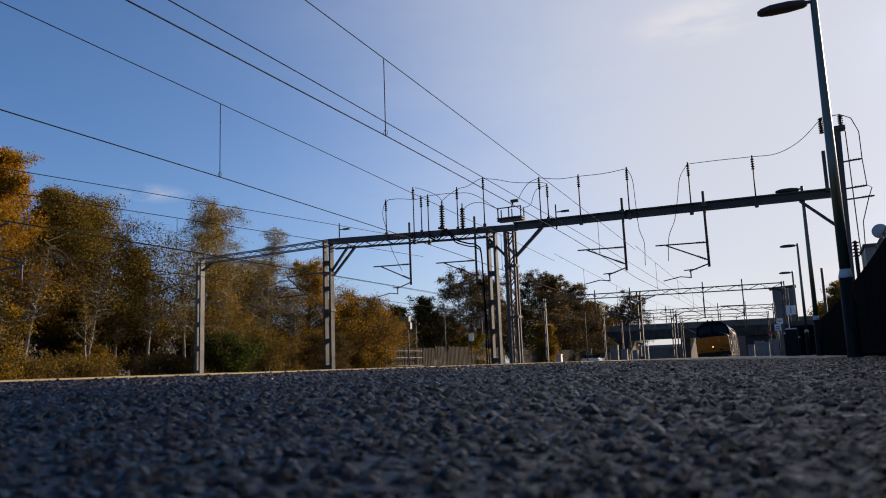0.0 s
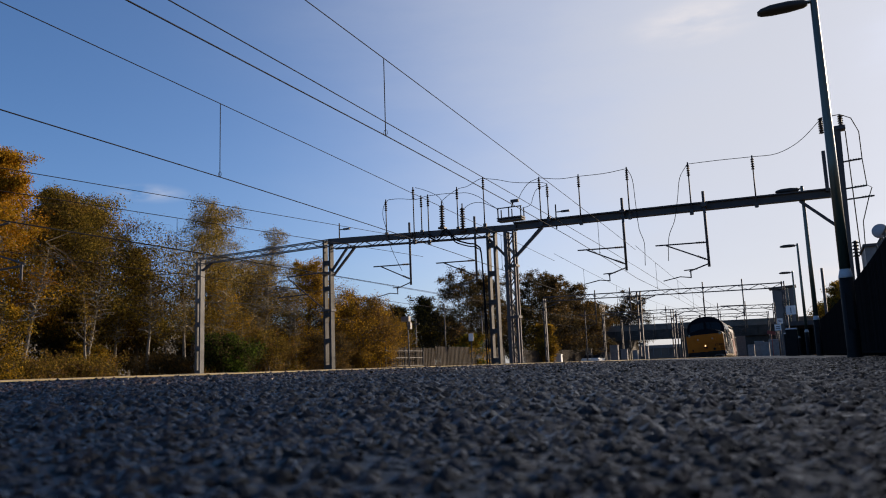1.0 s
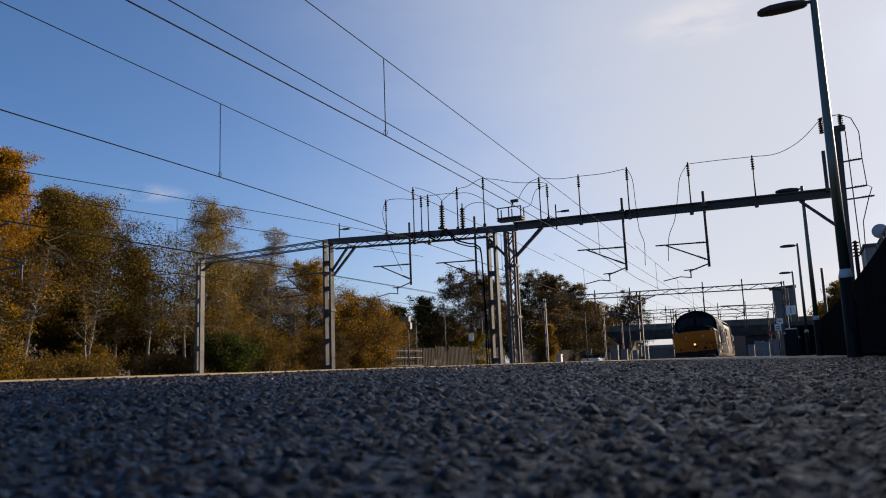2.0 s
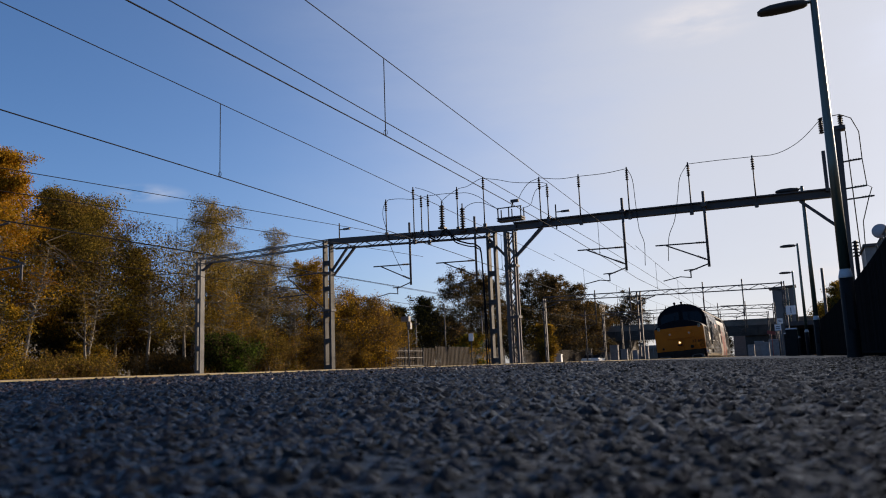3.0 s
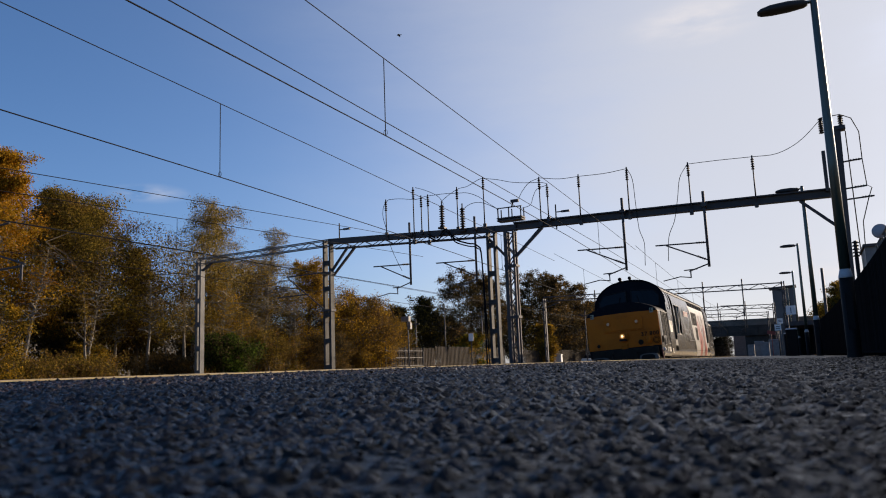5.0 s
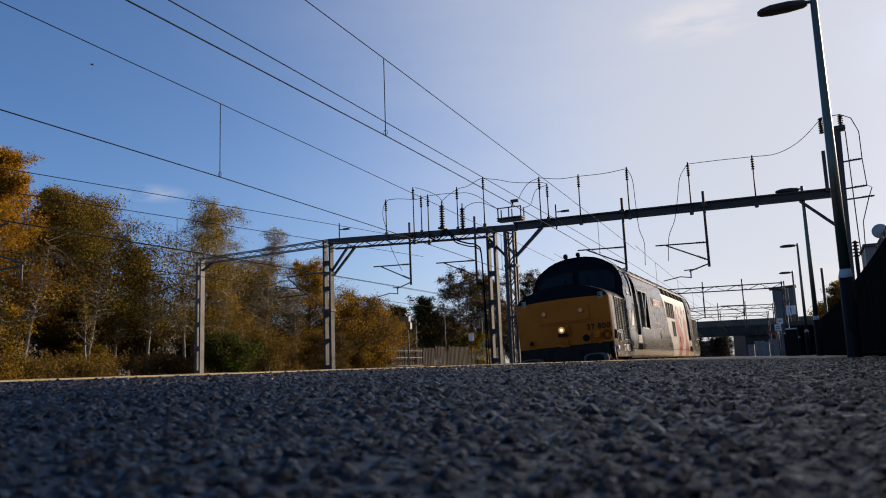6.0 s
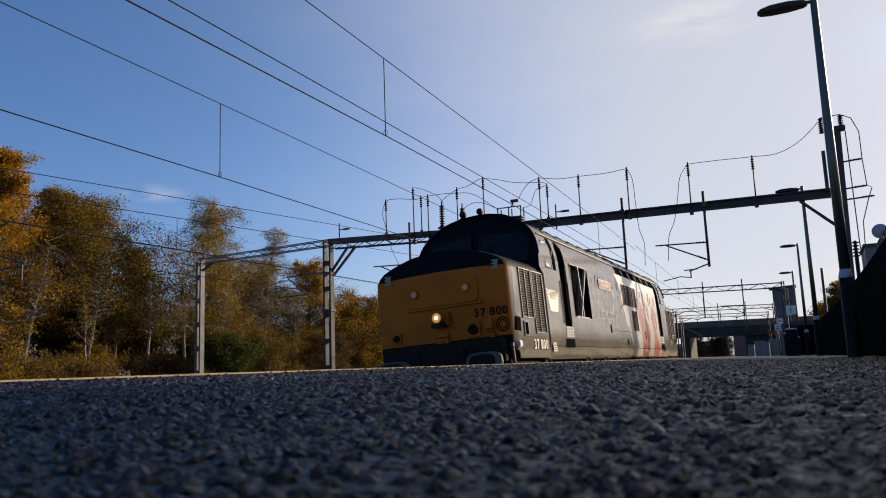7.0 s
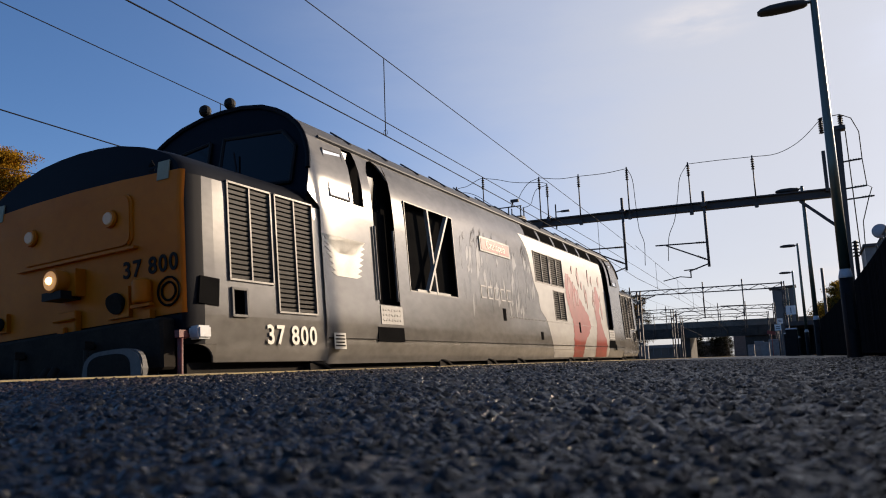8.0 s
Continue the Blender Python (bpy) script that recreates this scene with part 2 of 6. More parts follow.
M_BIRD = mat("dark_feathers", (0.03, 0.03, 0.035), (0.06, 0.06, 0.06), 0.8)


# ================= mesh helpers =================
def box(bm, c, s, m=None, taper=1.0):
    """A box of size s about c; taper: how much of its width and depth is left at the top."""
    v = []
    for z in (-0.5, 0.5):
        k = taper if z > 0 else 1.0
        for x, y in ((-0.5, -0.5), (0.5, -0.5), (0.5, 0.5), (-0.5, 0.5)):
            q = Vector((x * s[0] * k, y * s[1] * k, z * s[2]))
            if m:
                q = m @ q
            v.append(bm.verts.new(q + Vector(c)))
    for f in ((3, 2, 1, 0), (4, 5, 6, 7), (0, 1, 5, 4), (1, 2, 6, 5), (2, 3, 7, 6), (3, 0, 4, 7)):
        bm.faces.new([v[i] for i in f])


def tube(bm, a, b, r, r2=None, n=8, caps=True):
    a, b = Vector(a), Vector(b)
    r2 = r if r2 is None else r2
    d = (b - a).normalized()
    s = d.orthogonal().normalized()
    t = d.cross(s)
    rings = []
    for p, q in ((a, r), (b, r2)):
        rings.append([bm.verts.new(p + (s * math.cos(2 * math.pi * i / n) + t * math.sin(2 * math.pi * i / n)) * q) for i in range(n)])
    for i in range(n):
        f = bm.faces.new((rings[0][i], rings[0][(i + 1) % n], rings[1][(i + 1) % n], rings[1][i]))
        f.smooth = n > 6
    if caps:
        bm.faces.new(rings[0][::-1])
        bm.faces.new(rings[1])


def path_tube(bm, pts, r, n=5):
    """One unbroken round bar along a line of points."""
    pts = [Vector(p) for p in pts]
    rings = []
    for i, p in enumerate(pts):
        d = (pts[min(i + 1, len(pts) - 1)] - pts[max(i - 1, 0)]).normalized()
        s = d.cross(Vector((0.31, 0.17, 0.93)) if abs(d.z) < 0.85 else Vector((1, 0.1, 0))).normalized()
        t = d.cross(s)
        rings.append([bm.verts.new(p + (s * math.cos(2 * math.pi * k / n) + t * math.sin(2 * math.pi * k / n)) * r) for k in range(n)])
    for a, b in zip(rings, rings[1:]):
        for k in range(n):
            bm.faces.new((a[k], a[(k + 1) % n], b[(k + 1) % n], b[k])).smooth = True
    bm.faces.new(rings[0][::-1])
    bm.faces.new(rings[-1])


def strut(bm, a, b, w, d):
    """A rectangular bar from a to b, w across and d deep."""
    a, b = Vector(a), Vector(b)
    m = (b - a).to_track_quat("Z", "X").to_matrix()
    box(bm, (a + b) / 2, (w, d, (b - a).length), m)


def prism(bm, outline, a, b, axis=1):
    """An outline of (p, q) pulled along an axis from a to b."""
    def place(p, q, h):
        return {0: (h, p, q), 1: (p, h, q), 2: (p, q, h)}[axis]
    lo = [bm.verts.new(place(p, q, a)) for p, q in outline]
    hi = [bm.verts.new(place(p, q, b)) for p, q in outline]
    n = len(outline)
    bm.faces.new(lo)
    bm.faces.new(hi[::-1])
    for i in range(n):
        bm.faces.new((lo[i], hi[i], hi[(i + 1) % n], lo[(i + 1) % n]))


def loft(bm, sections, cap_a=True, cap_b=True, smooth=True):
    rings = [[bm.verts.new(p) for p in s] for s in sections]
    for r, q in zip(rings, rings[1:]):
        for i in range(len(r) - 1):
            bm.faces.new((r[i], r[i + 1], q[i + 1], q[i])).smooth = smooth
    if cap_a:
        bm.faces.new(rings[0][::-1])
    if cap_b:
        bm.faces.new(rings[-1])


def turned(bm, profile, n=16, c=(0, 0, 0)):
    """A body turned about z from (radius, height) pairs."""
    rings = [[bm.verts.new((c[0] + r * math.cos(2 * math.pi * i / n), c[1] + r * math.sin(2 * math.pi * i / n), c[2] + z)) for i in range(n)] for r, z in profile]
    for r, q in zip(rings, rings[1:]):
        for i in range(n):
            bm.faces.new((r[i], r[(i + 1) % n], q[(i + 1) % n], q[i])).smooth = True
    bm.faces.new(rings[0][::-1])
    bm.faces.new(rings[-1])


def mesh_of(name, bm, material):
    bmesh.ops.recalc_face_normals(bm, faces=bm.faces)
    me = bpy.data.meshes.new(name)
    bm.to_mesh(me)
    bm.free()
    me.materials.append(material)
    return me


def part(name, bm, material, parent=None, label=""):
    ob = new(name, mesh_of(name, bm, material))
    ob.parent = parent
    return tagged(ob, label)


def piece(name, me, parent, m):
    ob = new(name, me)
    ob.parent, ob.matrix_basis = parent, m
    return ob


def thing(name, label, category, group="", kind="", at=None):
    ob = new(name)
    ob.empty_display_size = 0.2
    if at is not None:
        ob.matrix_basis = at
    return tagged(ob, label, category, group, kind)


def text_part(name, words, size, material, parent, m, depth=0.003, weight=0.0):
    cu = bpy.data.curves.new(name, "FONT")
    cu.body, cu.size, cu.extrude, cu.align_x, cu.offset = words, size, depth, "CENTER", weight
    tmp = bpy.data.objects.new(name, cu)
    scene.collection.objects.link(tmp)
    me = bpy.data.meshes.new_from_object(tmp.evaluated_get(bpy.context.evaluated_depsgraph_get()))
    bpy.data.objects.remove(tmp)
    me.materials.clear()
    me.materials.append(material)
    return piece(name, me, parent, m)


def number_part(words, size, material, parent, m, weight):
    """A painted number, each digit a part of its own."""
    step = {" ": 0.32}
    x = -0.5 * size * sum(step.get(c, 0.585) for c in words)
    for c in words:
        w = step.get(c, 0.585) * size
        if c != " ":
            text_part("digit", c, size, material, parent, m @ Matrix.Translation((x + w / 2, 0, 0)), weight=weight)
        x += w


def soup(name, verts, faces, material, parent=None, label=""):
    me = bpy.data.meshes.new(name)
    me.from_pydata(verts, [], faces)
    me.materials.append(material)
    ob = new(name, me)
    ob.parent = parent
    return tagged(ob, label)


# ================= the plan =================
BEND = 1262.7                 # radius of the curve, centre on the far side of the tracks


def bent(x0, y):
    """The x of a line that follows the tracks, x0 abreast of the origin."""
    return x0 - y * y / (2 * BEND)


TRACKS = (-5.7635, -9.2, -15.4, -18.8, -24.6, -28.0)
EDGE, FENCE_X, RAIL_Z, CANT = -4.28, 1.45, -0.915, 3.497


def platform_z(x, y):
    return -0.0217 * (x - bent(EDGE, y))


# ================= ground, platform, tracks =================
def strip(bm, offsets, y0, y1, step, bend=True):
    """A sheet along the tracks through (x0, z) pairs."""
    rows = []
    n = max(1, round((y1 - y0) / step))
    for i in range(n + 1):
        y = y0 + (y1 - y0) * i / n
        rows.append([bm.verts.new((bent(x, y) if bend else x, y, z)) for x, z in offsets])
    for r, q in zip(rows, rows[1:]):
        for i in range(len(r) - 1):
            bm.faces.new((r[i], q[i], q[i + 1], r[i + 1]))


def build_ground():
    bm = bmesh.new()
    xs = [-2500, -600, -200, -120, -80, -60, -48, -40, -36, -33, -31, -29, -22, -12, -5, -4.6, 3, 40, 200, 2500]
    ys = [-2500, -400, -80, -40, -20, 0, 10, 20, 30, 40, 55, 70, 90, 120, 160, 220, 320, 600, 1200, 3000]
    rows = []
    for y in ys:
        row = []
        for x in xs:
            z = -1.32
            if x < -30:
                z = -1.32 + 1.5 * min(1, (-30 - x) / 6) + (0.25 * noise.noise((x * 0.11, y * 0.13, 0)) if x > -100 else 0)
            off = -max(-20, min(y, 220)) ** 2 / (2 * BEND) if abs(x) < 300 else 0
            row.append(bm.verts.new((x + off, y, z)))
        rows.append(row)
    for r, q in zip(rows, rows[1:]):
        for i in range(len(r) - 1):
            bm.faces.new((r[i], r[i + 1], q[i + 1], q[i])).smooth = True
    tagged(part("ground", bm, M_GROUND), "rough brown autumn grass and earth beside the railway", "ground", kind="structure")
    bm = bmesh.new()
    strip(bm, [(-31.0, -1.30), (-30.2, -1.12), (-4.9, -1.12), (-4.3, -1.3)], -60, 200, 4)
    tagged(part("trackbed", bm, M_BALLAST), "grey stone ballast under the railway tracks", "ballast", kind="structure")


def build_platform():
    bm = bmesh.new()
    strip(bm, [(EDGE - 0.02 + 0.62, -0.0217 * 0.62), (-2.6, -0.0365), (-1.0, -0.0712), (0.5, -0.1037), (FENCE_X + 0.4, -0.1408)], -40, 150, 2)
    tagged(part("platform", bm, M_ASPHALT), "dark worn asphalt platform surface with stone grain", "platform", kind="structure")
    wall = bmesh.new()
    strip(wall, [(EDGE + 0.08, -1.3), (EDGE + 0.08, -0.09), (FENCE_X + 0.4, -0.16), (FENCE_X + 0.4, -1.35)], -40, 150, 2)
    tagged(part("platform_wall", wall, M_BRICK), "dark brick wall under the platform edge", "wall", kind="structure")
    line = bmesh.new()
    strip(line, [(EDGE + 0.62, -0.0095), (EDGE + 0.72, -0.0117)], -40, 150, 2)
    tagged(part("edge_line", line, M_YELLOW_LINE), "worn yellow safety line along the platform edge", "line", kind="structure")
    coping = thing("coping", "row of sunlit concrete coping slabs along the platform edge", "kerb", kind="structure")
    bm = bmesh.new()
    box(bm, (0.30, 0, -0.045), (0.60, 0.735, 0.09))
    bmesh.ops.bevel(bm, geom=bm.edges[:], offset=0.008, segments=1, affect="EDGES")
    me = mesh_of("slab", bm, M_COPING)
    for i in range(200):
        y = -12 + i * 0.75
        piece("slab", me, coping, pose(bent(EDGE, y), y, 0.002 * noise.noise((i * 3.7, 0, 0)), 0, 0.75 + 0.5, math.degrees(y / BEND)))


def build_chippings():
    """Loose-looking stone grain of the asphalt, finer where it lies densest."""
    rng = np.random.default_rng(4)
    base = np.array([(1, 0, 0), (0, 1, 0), (-1, 0, 0), (0, -1, 0), (0, 0, 1), (0.7, 0.7, 0.6), (-0.7, 0.7, 0.5), (-0.6, -0.7, 0.6)])
    tri = [(0, 5, 4), (5, 1, 4), (1, 6, 4), (6, 2, 4), (2, 7, 4), (7, 3, 4), (3, 0, 4), (0, 1, 5), (1, 2, 6), (2, 3, 7)]
    V, F, k = [], [], 0
    for x0, x1, y0, y1, count, size in ((-0.95, 0.35, 0.12, 0.80, 7600, 0.0074), (-2.2, 0.55, 0.6, 2.0, 11600, 0.0112), (-3.4, 1.2, 1.7, 5.0, 13000, 0.013), (-3.6, 1.6, 4.5, 14.0, 15000, 0.015)):
        for _ in range(count):
            x, y = rng.uniform(x0, x1), rng.uniform(y0, y1)
            s = size * rng.uniform(0.55, 1.5)
            a = rng.uniform(0, 6.28)
            c, d = math.cos(a), math.sin(a)
            q = base * rng.uniform(0.7, 1.25, (8, 3)) * (s, s * rng.uniform(0.6, 1.0), s * rng.uniform(0.22, 0.8))
            z = platform_z(x, y)
            for vx, vy, vz in q:
                V.append((x + c * vx - d * vy, y + d * vx + c * vy, z + vz - 0.15 * s))
            F.extend([(i + k, j + k, l + k) for i, j, l in tri])
            k += 8
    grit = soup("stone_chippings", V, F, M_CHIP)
    grit.data.polygons.foreach_set("use_smooth", [True] * len(F))
    tagged(grit, "small dark stone chippings bound in the asphalt", "gravel", kind="stuff")
    # a few loose leaves and grit, seen as dark specks
    V, F, k = [], [], 0
    for _ in range(420):
        x, y = rng.uniform(-3.5, 1.5), rng.uniform(3.5, 14)
        s, a = rng.uniform(0.006, 0.016), rng.uniform(0, 6.28)
        z = platform_z(x, y)
        for i in range(4):
            b = a + i * 1.5708
            V.append((x + s * math.cos(b), y + 0.6 * s * math.sin(b), z + 0.008 + rng.uniform(0, 0.004)))
        V.append((x, y, z))
        F.extend([(k, k + 1, k + 4), (k + 1, k + 2, k + 4), (k + 2, k + 3, k + 4), (k + 3, k, k + 4), (k, k + 1, k + 2, k + 3)])
        k += 5
    tagged(soup("dead_leaves", V, F, L_DARK), "dark crumbs of dead leaf on the asphalt", "leaves", kind="stuff")


def build_tracks():
    for i, x0 in enumerate(TRACKS):
        track = thing("railway_track", "rusty rails on concrete sleepers in ballast", "track", "tracks side by side", kind="structure")
        cant = CANT if i < 2 else 0.0
        for side in (-0.7525, 0.7525):
            bm = bmesh.new()
            dz = math.sin(radians(cant)) * side
            strip(bm, [(x0 + side - 0.07, RAIL_Z - 0.15 + dz), (x0 + side - 0.01, RAIL_Z - 0.13 + dz), (x0 + side - 0.01, RAIL_Z - 0.04 + dz), (x0 + side - 0.035, RAIL_Z - 0.03 + dz), (x0 + side - 0.035, RAIL_Z + dz), (x0 + side + 0.035, RAIL_Z + dz), (x0 + side + 0.035, RAIL_Z - 0.03 + dz), (x0 + side + 0.01, RAIL_Z - 0.04 + dz), (x0 + side + 0.01, RAIL_Z - 0.13 + dz), (x0 + side + 0.07, RAIL_Z - 0.15 + dz)], -50, 190, 3)
            part("rail", bm, M_RAIL, track)
        bm = bmesh.new()
        for k in range(160):
            y = -20 + k * 0.7
            box(bm, (bent(x0, y), y, RAIL_Z - 0.21), (2.5, 0.26, 0.14), pose(0, 0, 0, 0, -cant, 0).to_3x3())
        tagged(part("sleepers", bm, M_SLEEPER, track), kind="stuff")


# ================= the locomotive =================
LOCO_LEN = 17.65
BODY = [(1.25, 0.90), (1.32, 1.08), (1.35, 1.25), (1.35, 1.33), (1.35, 1.40), (1.35, 1.57), (1.35, 1.66), (1.35, 1.79), (1.35, 2.05), (1.35, 2.22), (1.35, 2.34), (1.35, 2.55),
        (1.348, 2.70), (1.34, 2.90), (1.335, 2.96), (1.31, 3.14), (1.27, 3.28), (1.22, 3.40), (1.14, 3.52), (1.0, 3.66), (0.82, 3.78), (0.6, 3.88), (0.3, 3.945), (0.0, 3.96)]
DOORS = [(3.16, 3.66, 1.57, 3.40)]
HOLES = DOORS + [(2.74, 2.97, 2.70, 3.40), (3.96, 5.40, 1.79, 2.96), (8.93, 9.77, 2.34, 2.90), (9.86, 10.66, 2.34, 2.90), (9.90, 10.60, 1.66, 2.22)]
HOLES += [(LOCO_LEN - 3.66, LOCO_LEN - 3.16, 1.57, 3.40), (LOCO_LEN - 2.97, LOCO_LEN - 2.74, 2.70, 3.40)]
WINDOWS = [(2.27, 2.66), (LOCO_LEN - 2.66, LOCO_LEN - 2.27)]
NOSE_U = 0.12                 # how far the nose front stands back from the buffer faces
NOSE_HOLES = [(0.64, 1.22, 1.66, 2.53), (1.31, 1.90, 1.40, 2.53), (0.65, 0.84, 1.33, 1.57), (0.0, 0.45, 0.90, 1.08)]


def side_w(z):
    for (w0, z0), (w1, z1) in zip(BODY, BODY[1:]):
        if z0 <= z <= z1:
            return w0 + (w1 - w0) * (z - z0) / max(z1 - z0, 1e-6)
    return BODY[0][0]


def in_hole(u, z, holes):
    return any(a < u < b and c < z < d for a, b, c, d in holes)


def skin(stations, profile, holes, split, rake=None):
    """The shell as a grid, with its openings left out; gives the side skin and the roof skin."""
    out = [bmesh.new(), bmesh.new()]
    full = [(-w, z) for w, z in profile] + [(w, z) for w, z in profile[::-1]][1:]
    for bm, roof in zip(out, (False, True)):
        grid = [[bm.verts.new((w * k, u + (rake(u, z) if rake else 0), z)) for w, z in full] for u, k in stations]
        for i in range(len(grid) - 1):
            for j in range(len(full) - 1):
                zc, uc = (full[j][1] + full[j + 1][1]) / 2, (stations[i][0] + stations[i + 1][0]) / 2
                if (zc > split) != roof or in_hole(uc, zc, holes):
                    continue
                bm.faces.new((grid[i][j], grid[i][j + 1], grid[i + 1][j + 1], grid[i + 1][j])).smooth = not (1.3 < zc < 2.5 and uc > 0.3)
        loose = [v for v in bm.verts if not v.link_faces]
        bmesh.ops.delete(bm, geom=loose, context="VERTS")
    return out


def halves(bm):
    """The skin of each side by itself."""
    other = bm.copy()
    for b, s in ((bm, 1), (other, -1)):
        bmesh.ops.delete(b, geom=[f for f in b.faces if f.calc_center_median().x * s < 0], context="FACES")
    return bm, other


NOSE = [(1.277, 0.93), (1.319, 1.08), (1.33, 1.33), (1.33, 1.4), (1.33, 1.57), (1.33, 1.66), (1.33, 2.05), (1.33, 2.4), (1.325, 2.53), (1.287, 2.63), (1.192, 2.72), (1.043, 2.79), (0.83, 2.87), (0.532, 2.945), (0.266, 2.975), (0.0, 2.985)]


def slat_grille(parent, u0, u1, z0, z1, n, w, flip=1, name="grille"):
    """A framed louvre with its slats, on the side at w."""
    bm = bmesh.new()
    uc, zc = (u0 + u1) / 2, (z0 + z1) / 2
    for du in (u0 - 0.01, uc, u1 + 0.01):
        box(bm, (w, du, zc), (0.03 if du != uc else 0.02, 0.018, z1 - z0 + 0.04))
    for dz in (z0 - 0.01, z1 + 0.01):
        box(bm, (w, uc, dz), (0.03, u1 - u0 + 0.04, 0.018))
    g = part(name, bm, M_GRILLE, parent, "dark louvred grille")
    bm = bmesh.new()
    pitch = (z1 - z0) / n
    box(bm, (0, 0, 0), (0.008, u1 - u0, pitch * 0.6), pose(0, 0, 0, 0, 20 * flip, 0).to_3x3())
    me = mesh_of("slat", bm, M_GRILLE)
    for i in range(n):
        piece("slat", me, g, pose(w - 0.012 * (1 if w > 0 else -1), uc, z0 + pitch * (i + 0.5)))
    return g


def build_end(loco, rear):
    """One nose and cab front. Built at u = 0 and turned round for the rear."""
    turn = pose(0, LOCO_LEN, 0, 0, 0, 180) if rear else Matrix()

    def p(name, bm, material, label=""):
        bmesh.ops.transform(bm, matrix=turn, verts=bm.verts)
        return part(name, bm, material, loco, label)

    def pf(name, bm, material, label=""):
        """A part of the flat nose front."""
        bmesh.ops.translate(bm, vec=(0, NOSE_U, 0), verts=bm.verts)
        return p(name, bm, material, label)

    stations = [(NOSE_U + u, k) for u, k in ((0.0, 0.955), (0.02, 0.968), (0.055, 0.980), (0.12, 0.991), (0.20, 0.998))] + [(u, 1.0) for u in (0.45, 0.60, 0.64, 0.65, 0.84, 1.22, 1.31, 1.90, 2.12)]
    side, top = skin(stations, NOSE, NOSE_HOLES, 2.55, lambda u, z: 0.10 * max(0, z - 2.3) * max(0, 1 - (u - NOSE_U) / 0.48))
    corner = side.copy()
    for b, s in ((side, 1), (corner, -1)):
        bmesh.ops.delete(b, geom=[f for f in b.faces if (f.calc_center_median().y - NOSE_U - 0.22) * s < 0], context="FACES")
    for half in halves(side):
        p("nose_side", half, M_SIDE, "grey metallic nose panel")
    for half in halves(corner):
        p("nose_corner", half, M_NOSE, "blue-black nose corner")
    p("nose_top", top, M_NOSE, "blue-black rounded nose top")
    bm = bmesh.new()
    full = [(-w * 0.955, 0.10 * max(0, z - 2.3), z) for w, z in NOSE if z > 1.05] + [(w * 0.955, 0.10 * max(0, z - 2.3), z) for w, z in NOSE[::-1] if z > 1.05][1:]
    bm.faces.new([bm.verts.new(q) for q in full])
    pf("nose_front", bm, M_NOSE, "blue-black nose front")
    bm = bmesh.new()
    # yellow panel, wrapped round the nose corners
    cols = [(-1.300, 0.030), (-1.288, 0.012), (-1.275, -0.001), (-1.25, -0.006), (-0.6, -0.010), (0, -0.012), (0.6, -0.010), (1.25, -0.006), (1.275, -0.001), (1.288, 0.012), (1.300, 0.030)]
    zs = [1.34, 1.7, 2.05, 2.3, 2.45, 2.56]
    grid = [[bm.verts.new((w, u - 0.004 + 0.10 * max(0, z - 2.3) + (0.012 * max(0, z - 2.3)), z + (0.045 * (1 - (w / 1.33) ** 2) if z > 2.4 else 0))) for w, u in cols] for z in zs]
    for a, b in zip(grid, grid[1:]):
        for i in range(len(cols) - 1):
            bm.faces.new((a[i], a[i + 1], b[i + 1], b[i]))
    front = pf("warning_panel", bm, M_YELLOW, "yellow warning panel")
    # raised headcode plate with its two round lamps
    bm = bmesh.new()
    corner_at = [(0.66, 2.35, 0), (-0.56, 2.35, 90), (-0.56, 2.07, 180), (0.66, 2.07, 270)]
    ring = [(w + 0.10 * math.cos(radians(a0 + a)), z + 0.10 * math.sin(radians(a0 + a))) for w, z, a0 in corner_at for a in (0, 22, 45, 68, 90)]
    prism(bm, ring, -0.045, -0.004)
    bmesh.ops.bevel(bm, geom=[e for e in bm.edges if abs(e.verts[0].co.y + 0.045) < 1e-4 and abs(e.verts[1].co.y + 0.045) < 1e-4], offset=0.02, segments=3, affect="EDGES")
    pf("headcode_plate", bm, M_YELLOW, "raised yellow plate")
    bm = bmesh.new()
    box(bm, (0.06, -0.04, 1.955), (1.5, 0.05, 0.025))
    pf("rain_strip", bm, M_YELLOW)
    for w in (-0.49, 0.53):
        bm = bmesh.new()
        tube(bm, (w, -0.05, 2.245), (w, -0.085, 2.245), 0.082, 0.075, 18)
        pf("marker_rim", bm, M_YELLOW)
        bm = bmesh.new()
        tube(bm, (w, -0.08, 2.245), (w, -0.095, 2.245), 0.06, 0.05, 18)
        pf("marker_lamp", bm, M_LENS if rear else M_MARKER, "round glass marker lamp")
    bm = bmesh.new()
    tube(bm, (0, 0, 1.76), (0, -0.24, 1.76), 0.10, 0.105, 20)
    box(bm, (0.10, -0.06, 1.74), (0.14, 0.12, 0.24))
    pf("headlight_housing", bm, M_YELLOW, "round yellow headlight housing")
    bm = bmesh.new()
    tube(bm, (0, -0.238, 1.76), (0, -0.246, 1.76), 0.088, 0.08, 20)
    pf("headlight", bm, M_LENS if rear else M_HEADLIGHT, "warm amber headlight reflector")
    bm = bmesh.new()
    bmesh.ops.create_uvsphere(bm, u_segments=12, v_segments=8, radius=0.036, matrix=pose(0.0, -0.245, 1.76))
    pf("bulb", bm, M_LENS if rear else M_BULB, "bright glowing bulb")
    bm = bmesh.new()
    box(bm, (0.0, -0.13, 1.63), (0.24, 0.20, 0.07))
    pf("lamp_shelf", bm, M_BLACK)
    bm = bmesh.new()
    box(bm, (0.0, -0.05, 1.36), (0.24, 0.07, 0.28))
    box(bm, (0.0, -0.10, 1.42), (0.25, 0.06, 0.02))
    box(bm, (0.0, -0.10, 1.33), (0.06, 0.06, 0.06))
